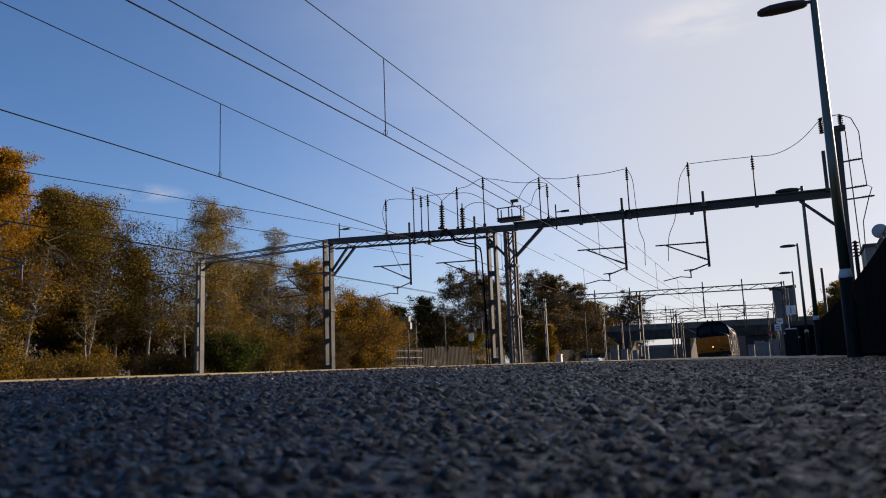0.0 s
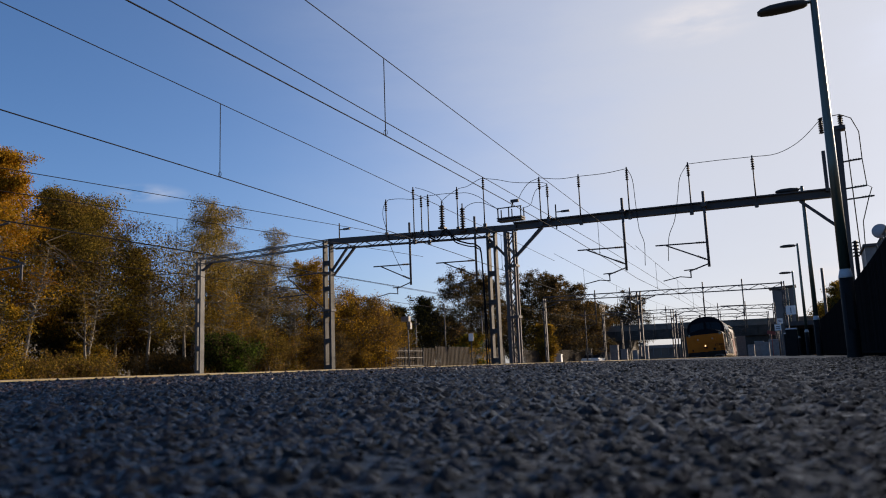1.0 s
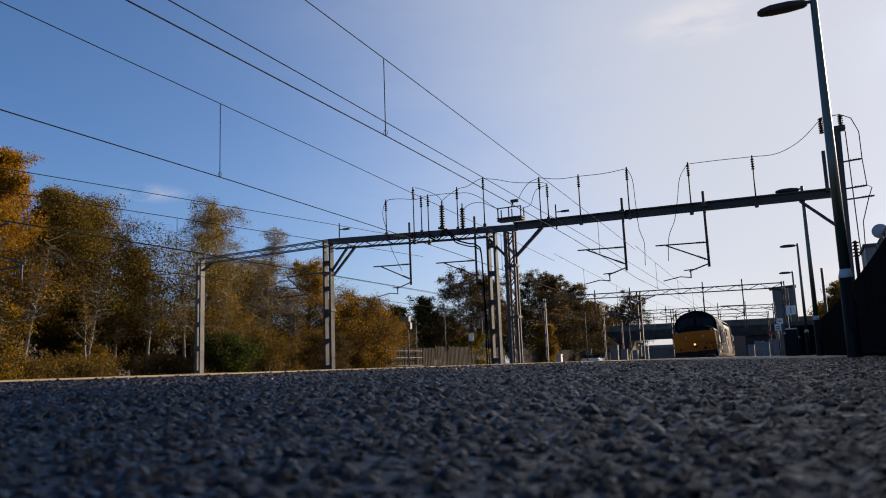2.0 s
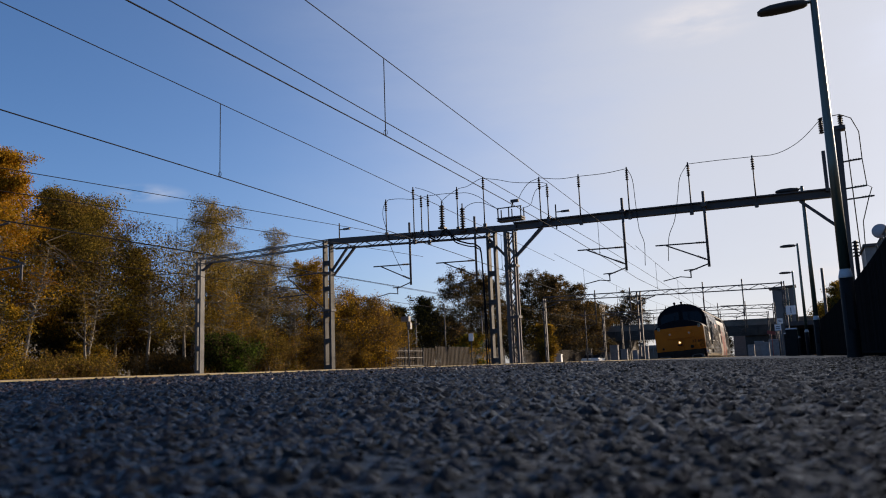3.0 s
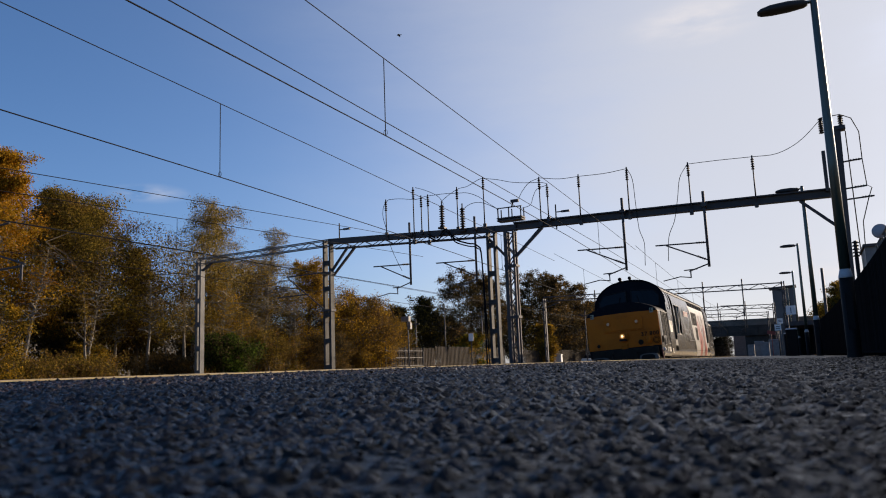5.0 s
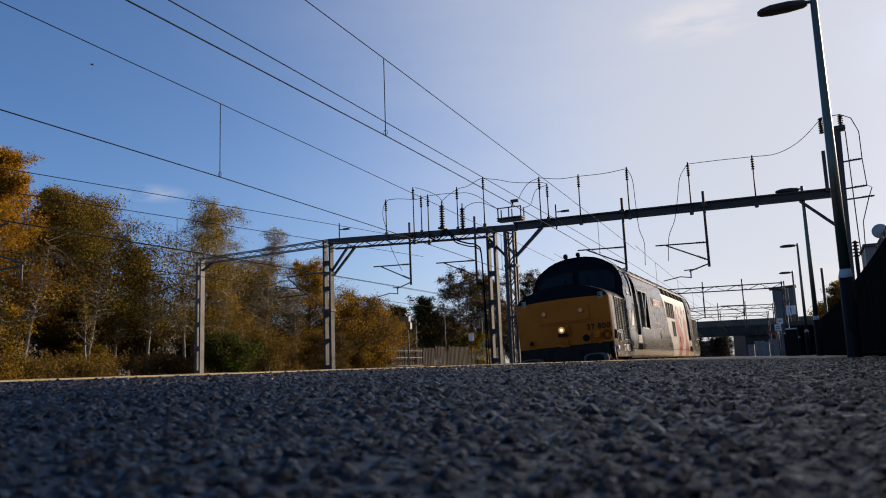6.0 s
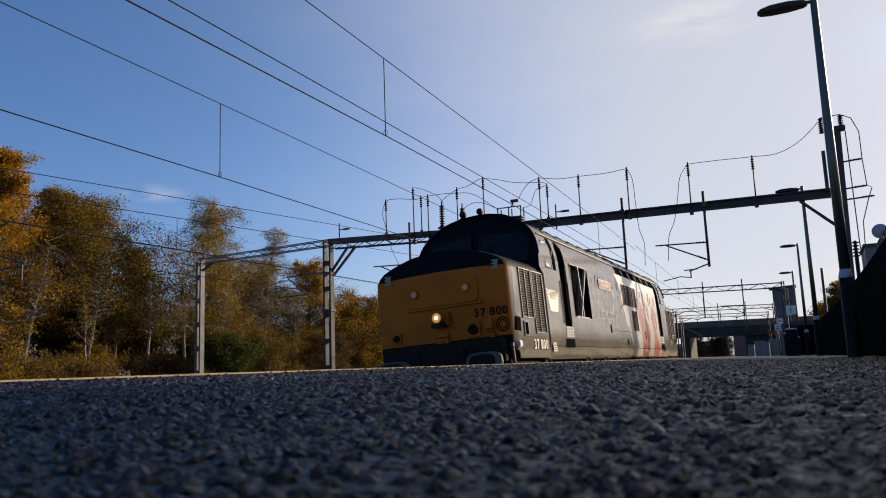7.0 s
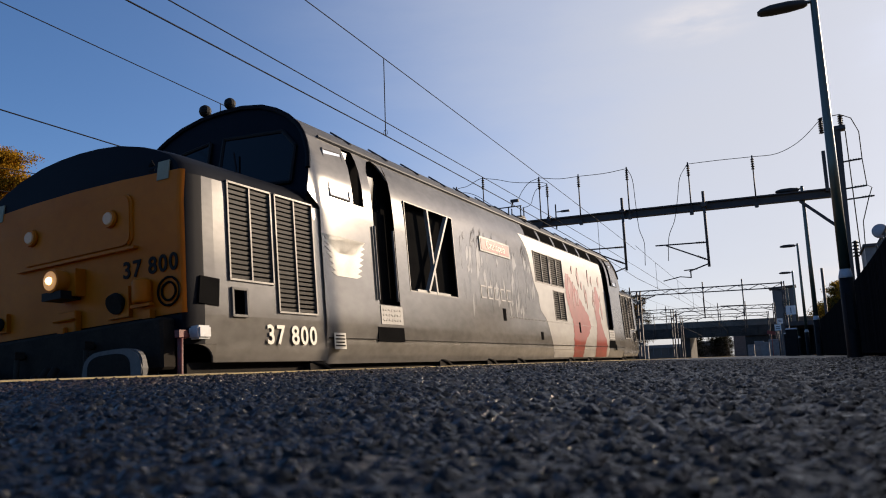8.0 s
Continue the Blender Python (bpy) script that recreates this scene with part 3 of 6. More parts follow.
    bmesh.ops.bevel(bm, geom=bm.edges[:], offset=0.01, segments=1, affect="EDGES")
    pf("lamp_bracket", bm, M_YELLOW)
    for w, s in ((0.60, 0.26), (-0.92, 0.17)):
        bm = bmesh.new()
        box(bm, (w, -0.03, 1.50), (s, 0.05, s))
        pf("socket_frame", bm, M_YELLOW, "yellow socket frame")
        bm = bmesh.new()
        tube(bm, (w, -0.05, 1.50), (w, -0.10, 1.48), s * 0.36, s * 0.33, 18)
        pf("jumper_socket", bm, M_UNDER, "dark grimy cable socket")
    bm = bmesh.new()
    turned(bm, [(0.075, 1.46), (0.08, 1.48), (0.08, 1.64), (0.06, 1.66)], 16, (0.90, -0.07, 0))
    box(bm, (0.90, -0.07, 1.44), (0.22, 0.05, 0.025))
    box(bm, (0.95, -0.05, 1.36), (0.09, 0.06, 0.07))
    pf("air_cock", bm, M_YELLOW)
    bm = bmesh.new()
    for r in (0.118, 0.075):
        for i in range(24):
            a, b = i * math.pi / 12, (i + 1) * math.pi / 12
            tube(bm, (1.15 + r * math.cos(a), -0.022, 1.53 + r * math.sin(a)), (1.15 + r * math.cos(b), -0.022, 1.53 + r * math.sin(b)), 0.010, 0.010, 5)
    pf("round_vent", bm, M_DARK, "ring-shaped dark vent")
    for w in (-1.06, 1.09):
        bm = bmesh.new()
        box(bm, (w, 0.018, 2.585), (0.13, 0.012, 0.17), pose(0, 0, 0, -8, 0, 0).to_3x3())
        pl = pf("warning_sticker", bm, M_STICKER, "small faded warning sticker")
        bm = bmesh.new()
        box(bm, (w, 0.006, 2.55), (0.07, 0.006, 0.025), pose(0, 0, 0, -8, 0, 0).to_3x3())
        prism(bm, [(w - 0.035, 2.59), (w + 0.035, 2.59), (w, 2.645)], 0.016, 0.006)
        part("sticker_marks", bm, M_DIGIT_DARK, pl)
    # lower front: buffer beam, valance, buffers, coupling and pipes
    bm = bmesh.new()
    box(bm, (0, 0.06, 1.10), (2.36, 0.16, 0.42))
    bmesh.ops.bevel(bm, geom=bm.edges[:], offset=0.02, segments=1, affect="EDGES")
    p("buffer_beam", bm, M_UNDER, "black buffer beam")
    for w in (-0.87, 0.87):
        bm = bmesh.new()
        tube(bm, (w, 0.12, 0.90), (w, -0.20, 0.90), 0.13, 0.09, 16)
        p("buffer_shank", bm, M_GALV, "worn grey buffer shank")
        prof = [(w + 0.33 * math.copysign(abs(math.cos(a)) ** 0.6, math.cos(a)), 0.90 + 0.175 * math.copysign(abs(math.sin(a)) ** 0.6, math.sin(a))) for a in [i * math.pi / 14 for i in range(28)]]
        bm = bmesh.new()
        prism(bm, prof, -0.245, -0.18)
        bmesh.ops.bevel(bm, geom=[e for e in bm.edges if e.calc_length() < 0.3 and abs(e.verts[0].co.y - e.verts[1].co.y) < 1e-4], offset=0.012, segments=2, affect="EDGES")
        head = p("buffer", bm, M_GALV, "oval buffer with a worn pale rim")
        bm = bmesh.new()
        prism(bm, [(w - 0.03 + (q - w) * 0.72, 0.89 + (z - 0.90) * 0.86) for q, z in prof], -0.249, -0.243)
        bmesh.ops.transform(bm, matrix=turn, verts=bm.verts)
        part("grease_patch", bm, M_UNDER, head, "black greasy patch")
    bm = bmesh.new()
    for k in range(3):
        tube(bm, (-0.05, -0.1 - 0.12 * k, 1.0 - 0.06 * k), (-0.05, -0.2 - 0.12 * k, 0.86 - 0.1 * k), 0.035, 0.035, 8)
        tube(bm, (0.05, -0.1 - 0.12 * k, 1.0 - 0.06 * k), (0.05, -0.2 - 0.12 * k, 0.86 - 0.1 * k), 0.035, 0.035, 8)
    p("coupling", bm, M_UNDER)
    for w in (-0.45, 0.42, 1.30):
        bm = bmesh.new()
        o = 0.16 if w > 1 else 0.0
        path_tube(bm, [(w, o - 0.02, 1.15), (w, o - 0.10, 1.12), (w + 0.02, o - 0.13, 0.85), (w + 0.02, o - 0.09, 0.62)], 0.024, 7)
        box(bm, (w, o - 0.09, 1.16), (0.05, 0.09, 0.06))
        p("brake_pipe", bm, M_PIPE if w > 1 else M_UNDER, "hanging brake pipe")
    bm = bmesh.new()
    box(bm, (1.32, 0.24, 1.17), (0.16, 0.15, 0.11))
    bmesh.ops.bevel(bm, geom=bm.edges[:], offset=0.015, segments=2, affect="EDGES")
    p("step_light", bm, M_CAP)
    # cab front above the nose, raked back, with windscreens
    bm = bmesh.new()
    cab = [(w, z) for w, z in BODY if z >= 2.70]
    face = [(-w, 1.86 + (z - 2.7) * 0.24, z) for w, z in cab] + [(w, 1.86 + (z - 2.7) * 0.24, z) for w, z in cab[::-1]][1:]
    lower = [(1.25, 2.40), (-1.25, 2.40)]
    bm.faces.new([bm.verts.new(q) for q in face] + [bm.verts.new((w, 1.86, z)) for w, z in lower])
    p("cab_front", bm, M_NOSE, "blue-black cab front")
    for s in (-1, 1):
        bm = bmesh.new()
        pane = [(s * 0.10, 2.96), (s * 1.12, 2.84), (s * 1.14, 3.26), (s * 0.95, 3.48), (s * 0.10, 3.58)]
        prism(bm, pane if s > 0 else pane[::-1], 0, 0.012)
        for v in bm.verts:
            v.co.y += 1.86 + (v.co.z - 2.7) * 0.24 - 0.014
        p("windscreen", bm, M_GLASS, "dark windscreen pane")
        bm = bmesh.new()
        ring = pane + pane[:1]
        for a, b in zip(ring, ring[1:]):
            ya, yb = (1.845 + (q[1] - 2.7) * 0.24 for q in (a, b))
            tube(bm, (a[0], ya, a[1]), (b[0], yb, b[1]), 0.022, 0.022, 6)
        p("windscreen_seal", bm, M_BLACK)
        bm = bmesh.new()
        path_tube(bm, [(s * 0.55, 1.88, 2.87), (s * 0.4, 1.90, 3.0), (s * 0.32, 1.95, 3.35)], 0.012, 5)
        p("wiper", bm, M_BLACK)
    bm = bmesh.new()
    rim = face[2:-2]
    for a, b in zip(rim, rim[1:]):
        tube(bm, (a[0], a[1] - 0.01, a[2]), (b[0], b[1] - 0.01, b[2]), 0.03, 0.03, 6)
    p("cab_rim", bm, M_NOSE)
    for w, r in ((-0.28, 0.075), (0.10, 0.07)):
        bm = bmesh.new()
        tube(bm, (w, 2.22, 3.90), (w, 2.22, 4.02), 0.05, 0.05, 10)
        bmesh.ops.create_uvsphere(bm, u_segments=12, v_segments=8, radius=r, matrix=pose(w, 2.18, 4.06))
        p("horn", bm, M_BLACK, "black roof horn")
    # nose grilles, both sides
    for s in (1, -1):
        bm = bmesh.new()
        foot = [(0.452, 0.93), (0.452, 1.078), (0.24, 1.078)] + [(0.24 + 0.205 * math.sin(radians(a)), 0.93 + 0.145 * math.cos(radians(a))) for a in (10, 25, 40, 55, 70, 85)]
        prism(bm, foot, s * 1.275, s * 1.31, axis=0)
        for v in bm.verts:
            v.co.x = s * (1.277 + 0.042 * (v.co.z - 0.93) / 0.15 - (0.0 if abs(v.co.x) > 1.29 else 0.02))
        p("skirt_corner", bm, M_SIDE)
        sx = s if not rear else -s
        def u_(u):
            return LOCO_LEN - u if rear else u
        for (a, b, c, d), n in zip(NOSE_HOLES[:2], (19, 25)):
            lo, hi = sorted((u_(a), u_(b)))
            slat_grille(loco, lo, hi, c, d, n, sx * 1.335, 1 if sx > 0 else -1)
        # near-black boards stand in for the shade behind the grilles
        bm = bmesh.new()
        box(bm, (s * 1.20, 1.27, 1.98), (0.02, 1.36, 1.3))
        box(bm, (s * 1.18, 0.75, 1.45), (0.02, 0.35, 0.35))
        p("nose_shade_backing", bm, M_DARK)
        bm = bmesh.new()
        for q in (0.65, 0.84):
            box(bm, (s * 1.337, q, 1.45), (0.03, 0.022, 0.26))
        for q in (1.33, 1.57):
            box(bm, (s * 1.337, 0.745, q), (0.03, 0.2, 0.022))
        p("socket_surround", bm, M_GALV)
        # recess drawn as a flat plate, its shade put into the near-black colour
        bm = bmesh.new()
        prism(bm, [(0.24, 1.42), (0.48, 1.40), (0.50, 1.64), (0.27, 1.65)], s * 1.31, s * 1.338, axis=0)
        p("corner_recess", bm, M_DARK, "near-black plate painting the shade of the nose corner recess")
    return front


def livery(name, zs, rows, material, loco, s, lift, label="", holes=()):
    """Thin vinyl that follows the curve of the body side; rows: the u of each column at each height."""
    bm = bmesh.new()
    grid = [[bm.verts.new((s * (side_w(z) + lift), u, z)) for u in r] for z, r in zip(zs, rows)]
    for i in range(len(zs) - 1):
        for j in range(len(rows[0]) - 1):
            uc = (rows[i][j] + rows[i][j + 1] + rows[i + 1][j] + rows[i + 1][j + 1]) / 4
            if rows[i][j + 1] - rows[i][j] + rows[i + 1][j + 1] - rows[i + 1][j] < 0.01 or in_hole(uc, (zs[i] + zs[i + 1]) / 2, holes):
                continue
            bm.faces.new((grid[i][j], grid[i][j + 1], grid[i + 1][j + 1], grid[i + 1][j])).smooth = True
    bmesh.ops.delete(bm, geom=[v for v in bm.verts if not v.link_faces], context="VERTS")
    return part(name, bm, material, loco, label)


def build_loco():
    loco = thing("diesel_locomotive", "silver-grey diesel locomotive with a yellow nose end on the track", "locomotive")
    us = sorted({2.06, 2.27, 2.66, 2.74, 2.97, 3.16, 3.66, 3.96, 5.40, 6.2, 7.2, 8.2, 8.93, 9.77, 9.86, 9.90, 10.60, 10.66, 11.6, 12.6, 13.6} | {LOCO_LEN - u for u in (2.06, 2.27, 2.66, 2.74, 2.97, 3.16, 3.66)})
    rake = lambda u, z: (0.24 * (z - 2.7) - 0.2 if z > 2.69 else (0.0)) * (1 if u < 2.1 else (-1 if u > LOCO_LEN - 2.1 else 0))
    side, roof = skin([(u, 1.0) for u in us], BODY, HOLES, 3.45, rake)
    for half in halves(side):
        part("body_side", half, M_SIDE, loco, "silver-grey glossy body side")
    part("roof", roof, M_ROOF, loco, "dark grey curved roof")
    for rear in (False, True):
        build_end(loco, rear)
    # near-black box added inside, so the openings look shaded
    bm = bmesh.new()
    box(bm, (0, LOCO_LEN / 2, 2.2), (2.3, LOCO_LEN - 5.0, 2.5))
    part("interior", bm, M_DARK, loco)
    for s in (1, -1):
        # doors coloured near-black for the shade in their recesses, windows, gutter, sill
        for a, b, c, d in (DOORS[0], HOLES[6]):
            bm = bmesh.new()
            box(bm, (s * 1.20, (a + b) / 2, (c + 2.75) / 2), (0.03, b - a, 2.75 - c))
            door = part("cab_door", bm, M_DARK, loco, "cab door coloured near-black for the shade of its recess")
            bm = bmesh.new()
            prism(bm, [(a + 0.08, 2.62), (b - 0.08, 2.62), (b - 0.1, 3.2), (a + 0.1, 3.2)], s * 1.17, s * 1.19, axis=0)
            part("door_window", bm, M_GLASS, door)
            bm = bmesh.new()
            for q in (a + 0.03, b - 0.03):
                tube(bm, (s * 1.37, q - 0.06, 1.62), (s * 1.37, q - 0.06, 2.5), 0.016, 0.016, 6)
            part("handrail", bm, M_GRILLE, loco, "upright handrail")
            # round the head of the doorway
            bm = bmesh.new()
            for e, k in ((a, 1), (b, -1)):
                prism(bm, [(e, 3.18), (e + k * 0.05, 3.27), (e + k * 0.13, 3.36), (e + k * 0.25, 3.399), (e, 3.399)], s * 1.19, s * 1.225, axis=0)
            for v in bm.verts:
                v.co.x = s * (side_w(v.co.z) - (0.002 if abs(v.co.x) > 1.2 else 0.03))
            part("doorway_head", bm, M_SIDE, loco)
            bm = bmesh.new()
            box(bm, (s * 1.352, (a + b) / 2 + 0.02, 1.45), (0.012, 0.52, 0.22))
            for i in range(7):
                for j in range(3):
                    box(bm, (s * 1.36, a + 0.06 + i * 0.066, 1.39 + j * 0.06), (0.006, 0.03, 0.012), pose(0, 0, 0, 45 if (i + j) % 2 else -45, 0, 0).to_3x3())
            part("kick_plate", bm, M_SILVER, loco, "bright chequered kick plate")
            # flat near-black plate paints the shade of the step slot
            bm = bmesh.new()
            box(bm, (s * 1.345, (a + b) / 2 - 0.02, 1.22), (0.02, 0.62, 0.17))
            part("step_recess_shade", bm, M_DARK, loco)
        for a, b in WINDOWS:
            bm = bmesh.new()
            out = [(a, 2.72), (b, 2.72), (b, 3.30), (a, 3.27)]
            prism(bm, out, s * 1.30, s * 1.312, axis=0)
            for v in bm.verts:
                v.co.x = s * (side_w(v.co.z) + (0.008 if abs(v.co.x) > 1.305 else -0.004))
            part("cab_window", bm, M_GLASS_SIDE, loco, "cab side window reflecting the sky")
            bm = bmesh.new()
            ring = out + out[:1]
            for p0, p1 in zip(ring, ring[1:]):
                tube(bm, (s * (side_w(p0[1]) + 0.004), p0[0], p0[1]), (s * (side_w(p1[1]) + 0.004), p1[0], p1[1]), 0.014, 0.014, 6)
            part("window_frame", bm, M_SIDE, loco)
        for a, b, c, d in (HOLES[1], HOLES[7]):
            bm = bmesh.new()
            prism(bm, [(a, 2.70), (b, 2.70), (b, 3.40), (a, 3.40)], s * 1.18, s * 1.19, axis=0)
            part("cab_window", bm, M_GLASS, loco, "dark narrow cab window")
        # engine-room opening with mesh and crossed bars; a near-black sheet paints its inner shade
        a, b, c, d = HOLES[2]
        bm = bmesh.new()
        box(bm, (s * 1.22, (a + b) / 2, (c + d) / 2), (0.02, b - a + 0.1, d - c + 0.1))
        part("intake_shade", bm, M_DARK, loco, "near-black sheet for the shade inside the intake")
        bm = bmesh.new()
        for q in (a, b):
            box(bm, (s * 1.345, q, (c + d) / 2), (0.02, 0.014, d - c))
        for q in (c, d):
            box(bm, (s * 1.342, (a + b) / 2, q), (0.02, b - a, 0.014))
        part("screen_frame", bm, M_GRILLE, loco)
        bm = bmesh.new()
        strut(bm, (s * 1.33, a + 0.78, c), (s * 1.33, a + 0.66, d), 0.04, 0.05)
        strut(bm, (s * 1.34, a + 0.50, c + 0.02), (s * 1.34, b - 0.18, d - 0.02), 0.04, 0.06)
        strut(bm, (s * 1.335, a + 0.2, c + 0.02), (s * 1.335, b - 0.25, c + 0.02), 0.03, 0.03)
        part("cross_bar", bm, M_SILVER, loco, "pale crossed bar over the intake")
        for i, (a, b, c, d) in enumerate(HOLES[3:6]):
            slat_grille(loco, a, b, c, d, 13, s * 1.345, s, "louvre")
        bm = bmesh.new()
        tube(bm, (s * 1.215, 2.3, 3.43), (s * 1.215, LOCO_LEN - 2.3, 3.43), 0.02, 0.02, 6)
        part("gutter", bm, M_ROOF, loco)
        bm = bmesh.new()
        box(bm, (s * 1.345, LOCO_LEN / 2, 1.16), (0.012, LOCO_LEN - 4.2, 0.008))
        part("sill_seam", bm, M_UNDER, loco)
        # roof-edge lights over the radiator end
        for i in range(6):
            u0 = 8.75 + i * 0.92
            bm = bmesh.new()
            q = [(u0, 3.20), (u0 + 0.78, 3.20), (u0 + 0.78, 3.42), (u0, 3.42)]
            prism(bm, q, s * 1.25, s * 1.26, axis=0)
            for v in bm.verts:
                v.co.x = s * (side_w(v.co.z) + (0.010 if abs(v.co.x) > 1.255 else 0.0))
            part("roof_light", bm, M_DARK, loco, "dark window at the roof edge")
        # small hatches, steps and pipes along the sill
        for u, z, h in ((7.15, 1.63, 0.2), (11.5, 1.55, 0.22), (8.95, 1.32, 0.14), (14.55, 1.15, 0.14)):
            bm = bmesh.new()
            box(bm, (s * 1.352, u, z), (0.012, 0.12, h))
            part("hatch", bm, M_DARK, loco)
        for u in (2.0, 4.95, 6.6, 7.9, 10.9, 12.3, 15.6):
            bm = bmesh.new()
            box(bm, (s * 1.20, u, 0.84), (0.12, 0.30, 0.14))
            path_tube(bm, [(s * 1.24, u - 0.12, 0.92), (s * 1.27, u + 0.05, 0.90), (s * 1.29, u + 0.24, 0.80)], 0.022, 7)
            part("sill_bracket", bm, M_UNDER, loco)
        bm = bmesh.new()
        for i in range(70):
            box(bm, (s * 1.353, 7.4 + i * 0.075, 1.60), (0.006, 0.02, 0.02))
        tagged(part("rivet_row", bm, M_SIDE_PALE, loco), kind="stuff")
    # livery on the platform side and its mirror
    for s in (1, -1):
        # pale panel with a swept front edge, red flames over it down to the sill
        zs = [0.93, 1.02, 1.10, 1.20, 1.27, 1.40, 1.53, 1.655, 1.80, 1.94, 2.08, 2.225, 2.335, 2.48, 2.62, 2.76, 2.905, 3.0, 3.1, 3.17]
        swept = [9.75, 9.7, 9.62, 9.55, 9.5, 9.44, 9.38, 9.28, 9.02, 8.98, 8.98, 8.86, 8.78, 8.74, 8.70, 8.66, 8.60, 8.52, 8.42, 8.32]
        fixed = [8.92, 9.78, 9.85, 9.89, 10.61, 10.67] + [11.0 + 0.25 * k for k in range(12)] + [13.95]
        livery("pale_panel", zs, [[a] + [max(a, c) for c in fixed] for a in swept], M_SIDE_PALE, loco, s, 0.003, "pale silver panel with a swept edge", HOLES)
        rng = random.Random(17)
        for name, rows in (("red_flash", ((0.93, 11.0, 11.75), (1.1, 10.98, 11.78), (1.27, 10.95, 11.8), (1.4, 11.0, 12.15), (1.6, 11.05, 12.35), (1.8, 10.95, 12.3), (2.0, 10.8, 12.0), (2.2, 10.75, 11.7), (2.4, 10.74, 11.5), (2.55, 10.8, 11.2), (2.7, 10.85, 11.05))),
                           ("red_flash", ((0.93, 12.75, 13.75), (1.1, 12.7, 13.72), (1.27, 12.7, 13.7), (1.45, 12.85, 13.55), (1.7, 12.95, 13.35), (1.95, 12.85, 13.3), (2.2, 12.95, 13.4), (2.4, 13.05, 13.35), (2.6, 13.1, 13.2)))):
            fz, fr = [], []
            for (z0, a0, b0), (z1, a1, b1) in zip(rows, rows[1:]):
                for k in range(4):
                    f = k / 4
                    fz.append(z0 + (z1 - z0) * f)
                    fr.append([a0 + (a1 - a0) * f + rng.uniform(-0.03, 0.03), b0 + (b1 - b0) * f + rng.uniform(-0.05, 0.05)])
            livery(name, fz, fr, M_SIDE_RED, loco, s, 0.006, "faded red livery flame")
        bm = bmesh.new()
        for k in range(26):
            u0, z0 = rng.uniform(10.9, 13.5), rng.uniform(1.9, 2.85)
            l, w_ = rng.uniform(0.15, 0.45), rng.uniform(0.04, 0.12)
            prism(bm, [(u0, z0 - l / 2), (u0 + w_, z0 - l * 0.1), (u0 + w_ * 0.6, z0 + l / 2), (u0 - w_ * 0.4, z0 + l * 0.1)], s * 1.345, s * (1.358 + 0.00005 * k), axis=0)
        tagged(part("pink_feather", bm, M_PINK, loco, "faded pink feather pattern"), kind="stuff")
        # the emblem: a fan of feathers with a plain body
        bm = bmesh.new()
        right = [(2.70, 1.83)]
        for k in range(6):
            right += [(2.80 + 0.022 * k, 1.865 + 0.066 * k), (2.72 + 0.022 * k, 1.885 + 0.066 * k)]
        right += [(2.93, 2.27), (2.70, 2.10), (2.62, 2.08), (2.56, 2.17)]
        outline = right + [(2.50, 2.10)] + [(5.0 - u, z) for u, z in right[::-1]]
        prism(bm, outline, s * 1.3505, s * 1.3545, axis=0)
        part("emblem", bm, M_DIGIT, loco, "pale feathered emblem")
        turn = pose(s * 1.336, 1.49, 1.09, 90, 0, 90 * s)
        number_part("37 800", 0.25, M_DIGIT, loco, turn, 0.005)
        # nameplate, lettering of the fleet name as bars, data panel
        bm = bmesh.new()
        box(bm, (s * 1.358, 7.0, 2.72), (0.014, 1.28, 0.24))
        plate = part("nameplate", bm, M_SILVER, loco, "cast nameplate with a red ground")
        bm = bmesh.new()
        box(bm, (s * 1.366, 7.0, 2.72), (0.008, 1.20, 0.18))
        part("ground_plate", bm, M_SIDE_RED, plate)
        text_part("lettering", "Cassiopeia", 0.19, M_DIGIT, plate, pose(s * 1.371, 7.0, 2.665, 90, 0, 90 * s))
        bm = bmesh.new()
        for k in range(5):
            u0 = 6.35 + k * 0.27
            for a, b in (((u0, 2.04), (0.20, 0.022)), ((u0, 1.86), (0.20, 0.022)), ((u0 - 0.09, 1.95), (0.022, 0.20))):
                box(bm, (s * 1.352, *a), (0.005, *b))
        part("faded_lettering", bm, M_GRILLE, loco)
        bm = bmesh.new()
        rng = random.Random(5)
        for k in range(90):
            u0, z0 = rng.uniform(5.6, 8.5), rng.uniform(1.75, 2.85)
            l, w_ = rng.uniform(0.12, 0.46), rng.uniform(0.015, 0.06)
            prism(bm, [(u0, z0 - l / 2), (u0 + w_, z0 - l * 0.1), (u0 + w_ * 0.5, z0 + l / 2), (u0 - w_ * 0.5, z0 + l * 0.05)], s * 1.348, s * (1.3503 + 0.00001 * k), axis=0)
        tagged(part("feather_pattern", bm, M_FEATHER, loco, "dark grey feather pattern"), kind="stuff")
        bm = bmesh.new()
        rng = random.Random(3)
        for k in range(34):
            u0, z0 = rng.uniform(5.7, 8.7), rng.uniform(1.7, 2.62)
            l, w_, lean = rng.uniform(0.12, 0.42), rng.uniform(0.03, 0.09), rng.uniform(0.05, 0.35)
            prism(bm, [(u0, z0 - l / 2), (u0 + w_ + lean * l * 0.5, z0 - l * 0.1), (u0 + lean * l, z0 + l / 2), (u0 - w_ * 0.4 + lean * l * 0.4, z0 + l * 0.1)], s * 1.350, s * (1.3515 + 0.00004 * k), axis=0)
        tagged(part("feather_pattern", bm, M_GHOST, loco, "faded pale feather pattern"), kind="stuff")
        bm = bmesh.new()
        box(bm, (s * 1.352, 2.28, 1.13), (0.006, 0.22, 0.17))
        dp = part("data_panel", bm, M_DIGIT, loco)
        bm = bmesh.new()
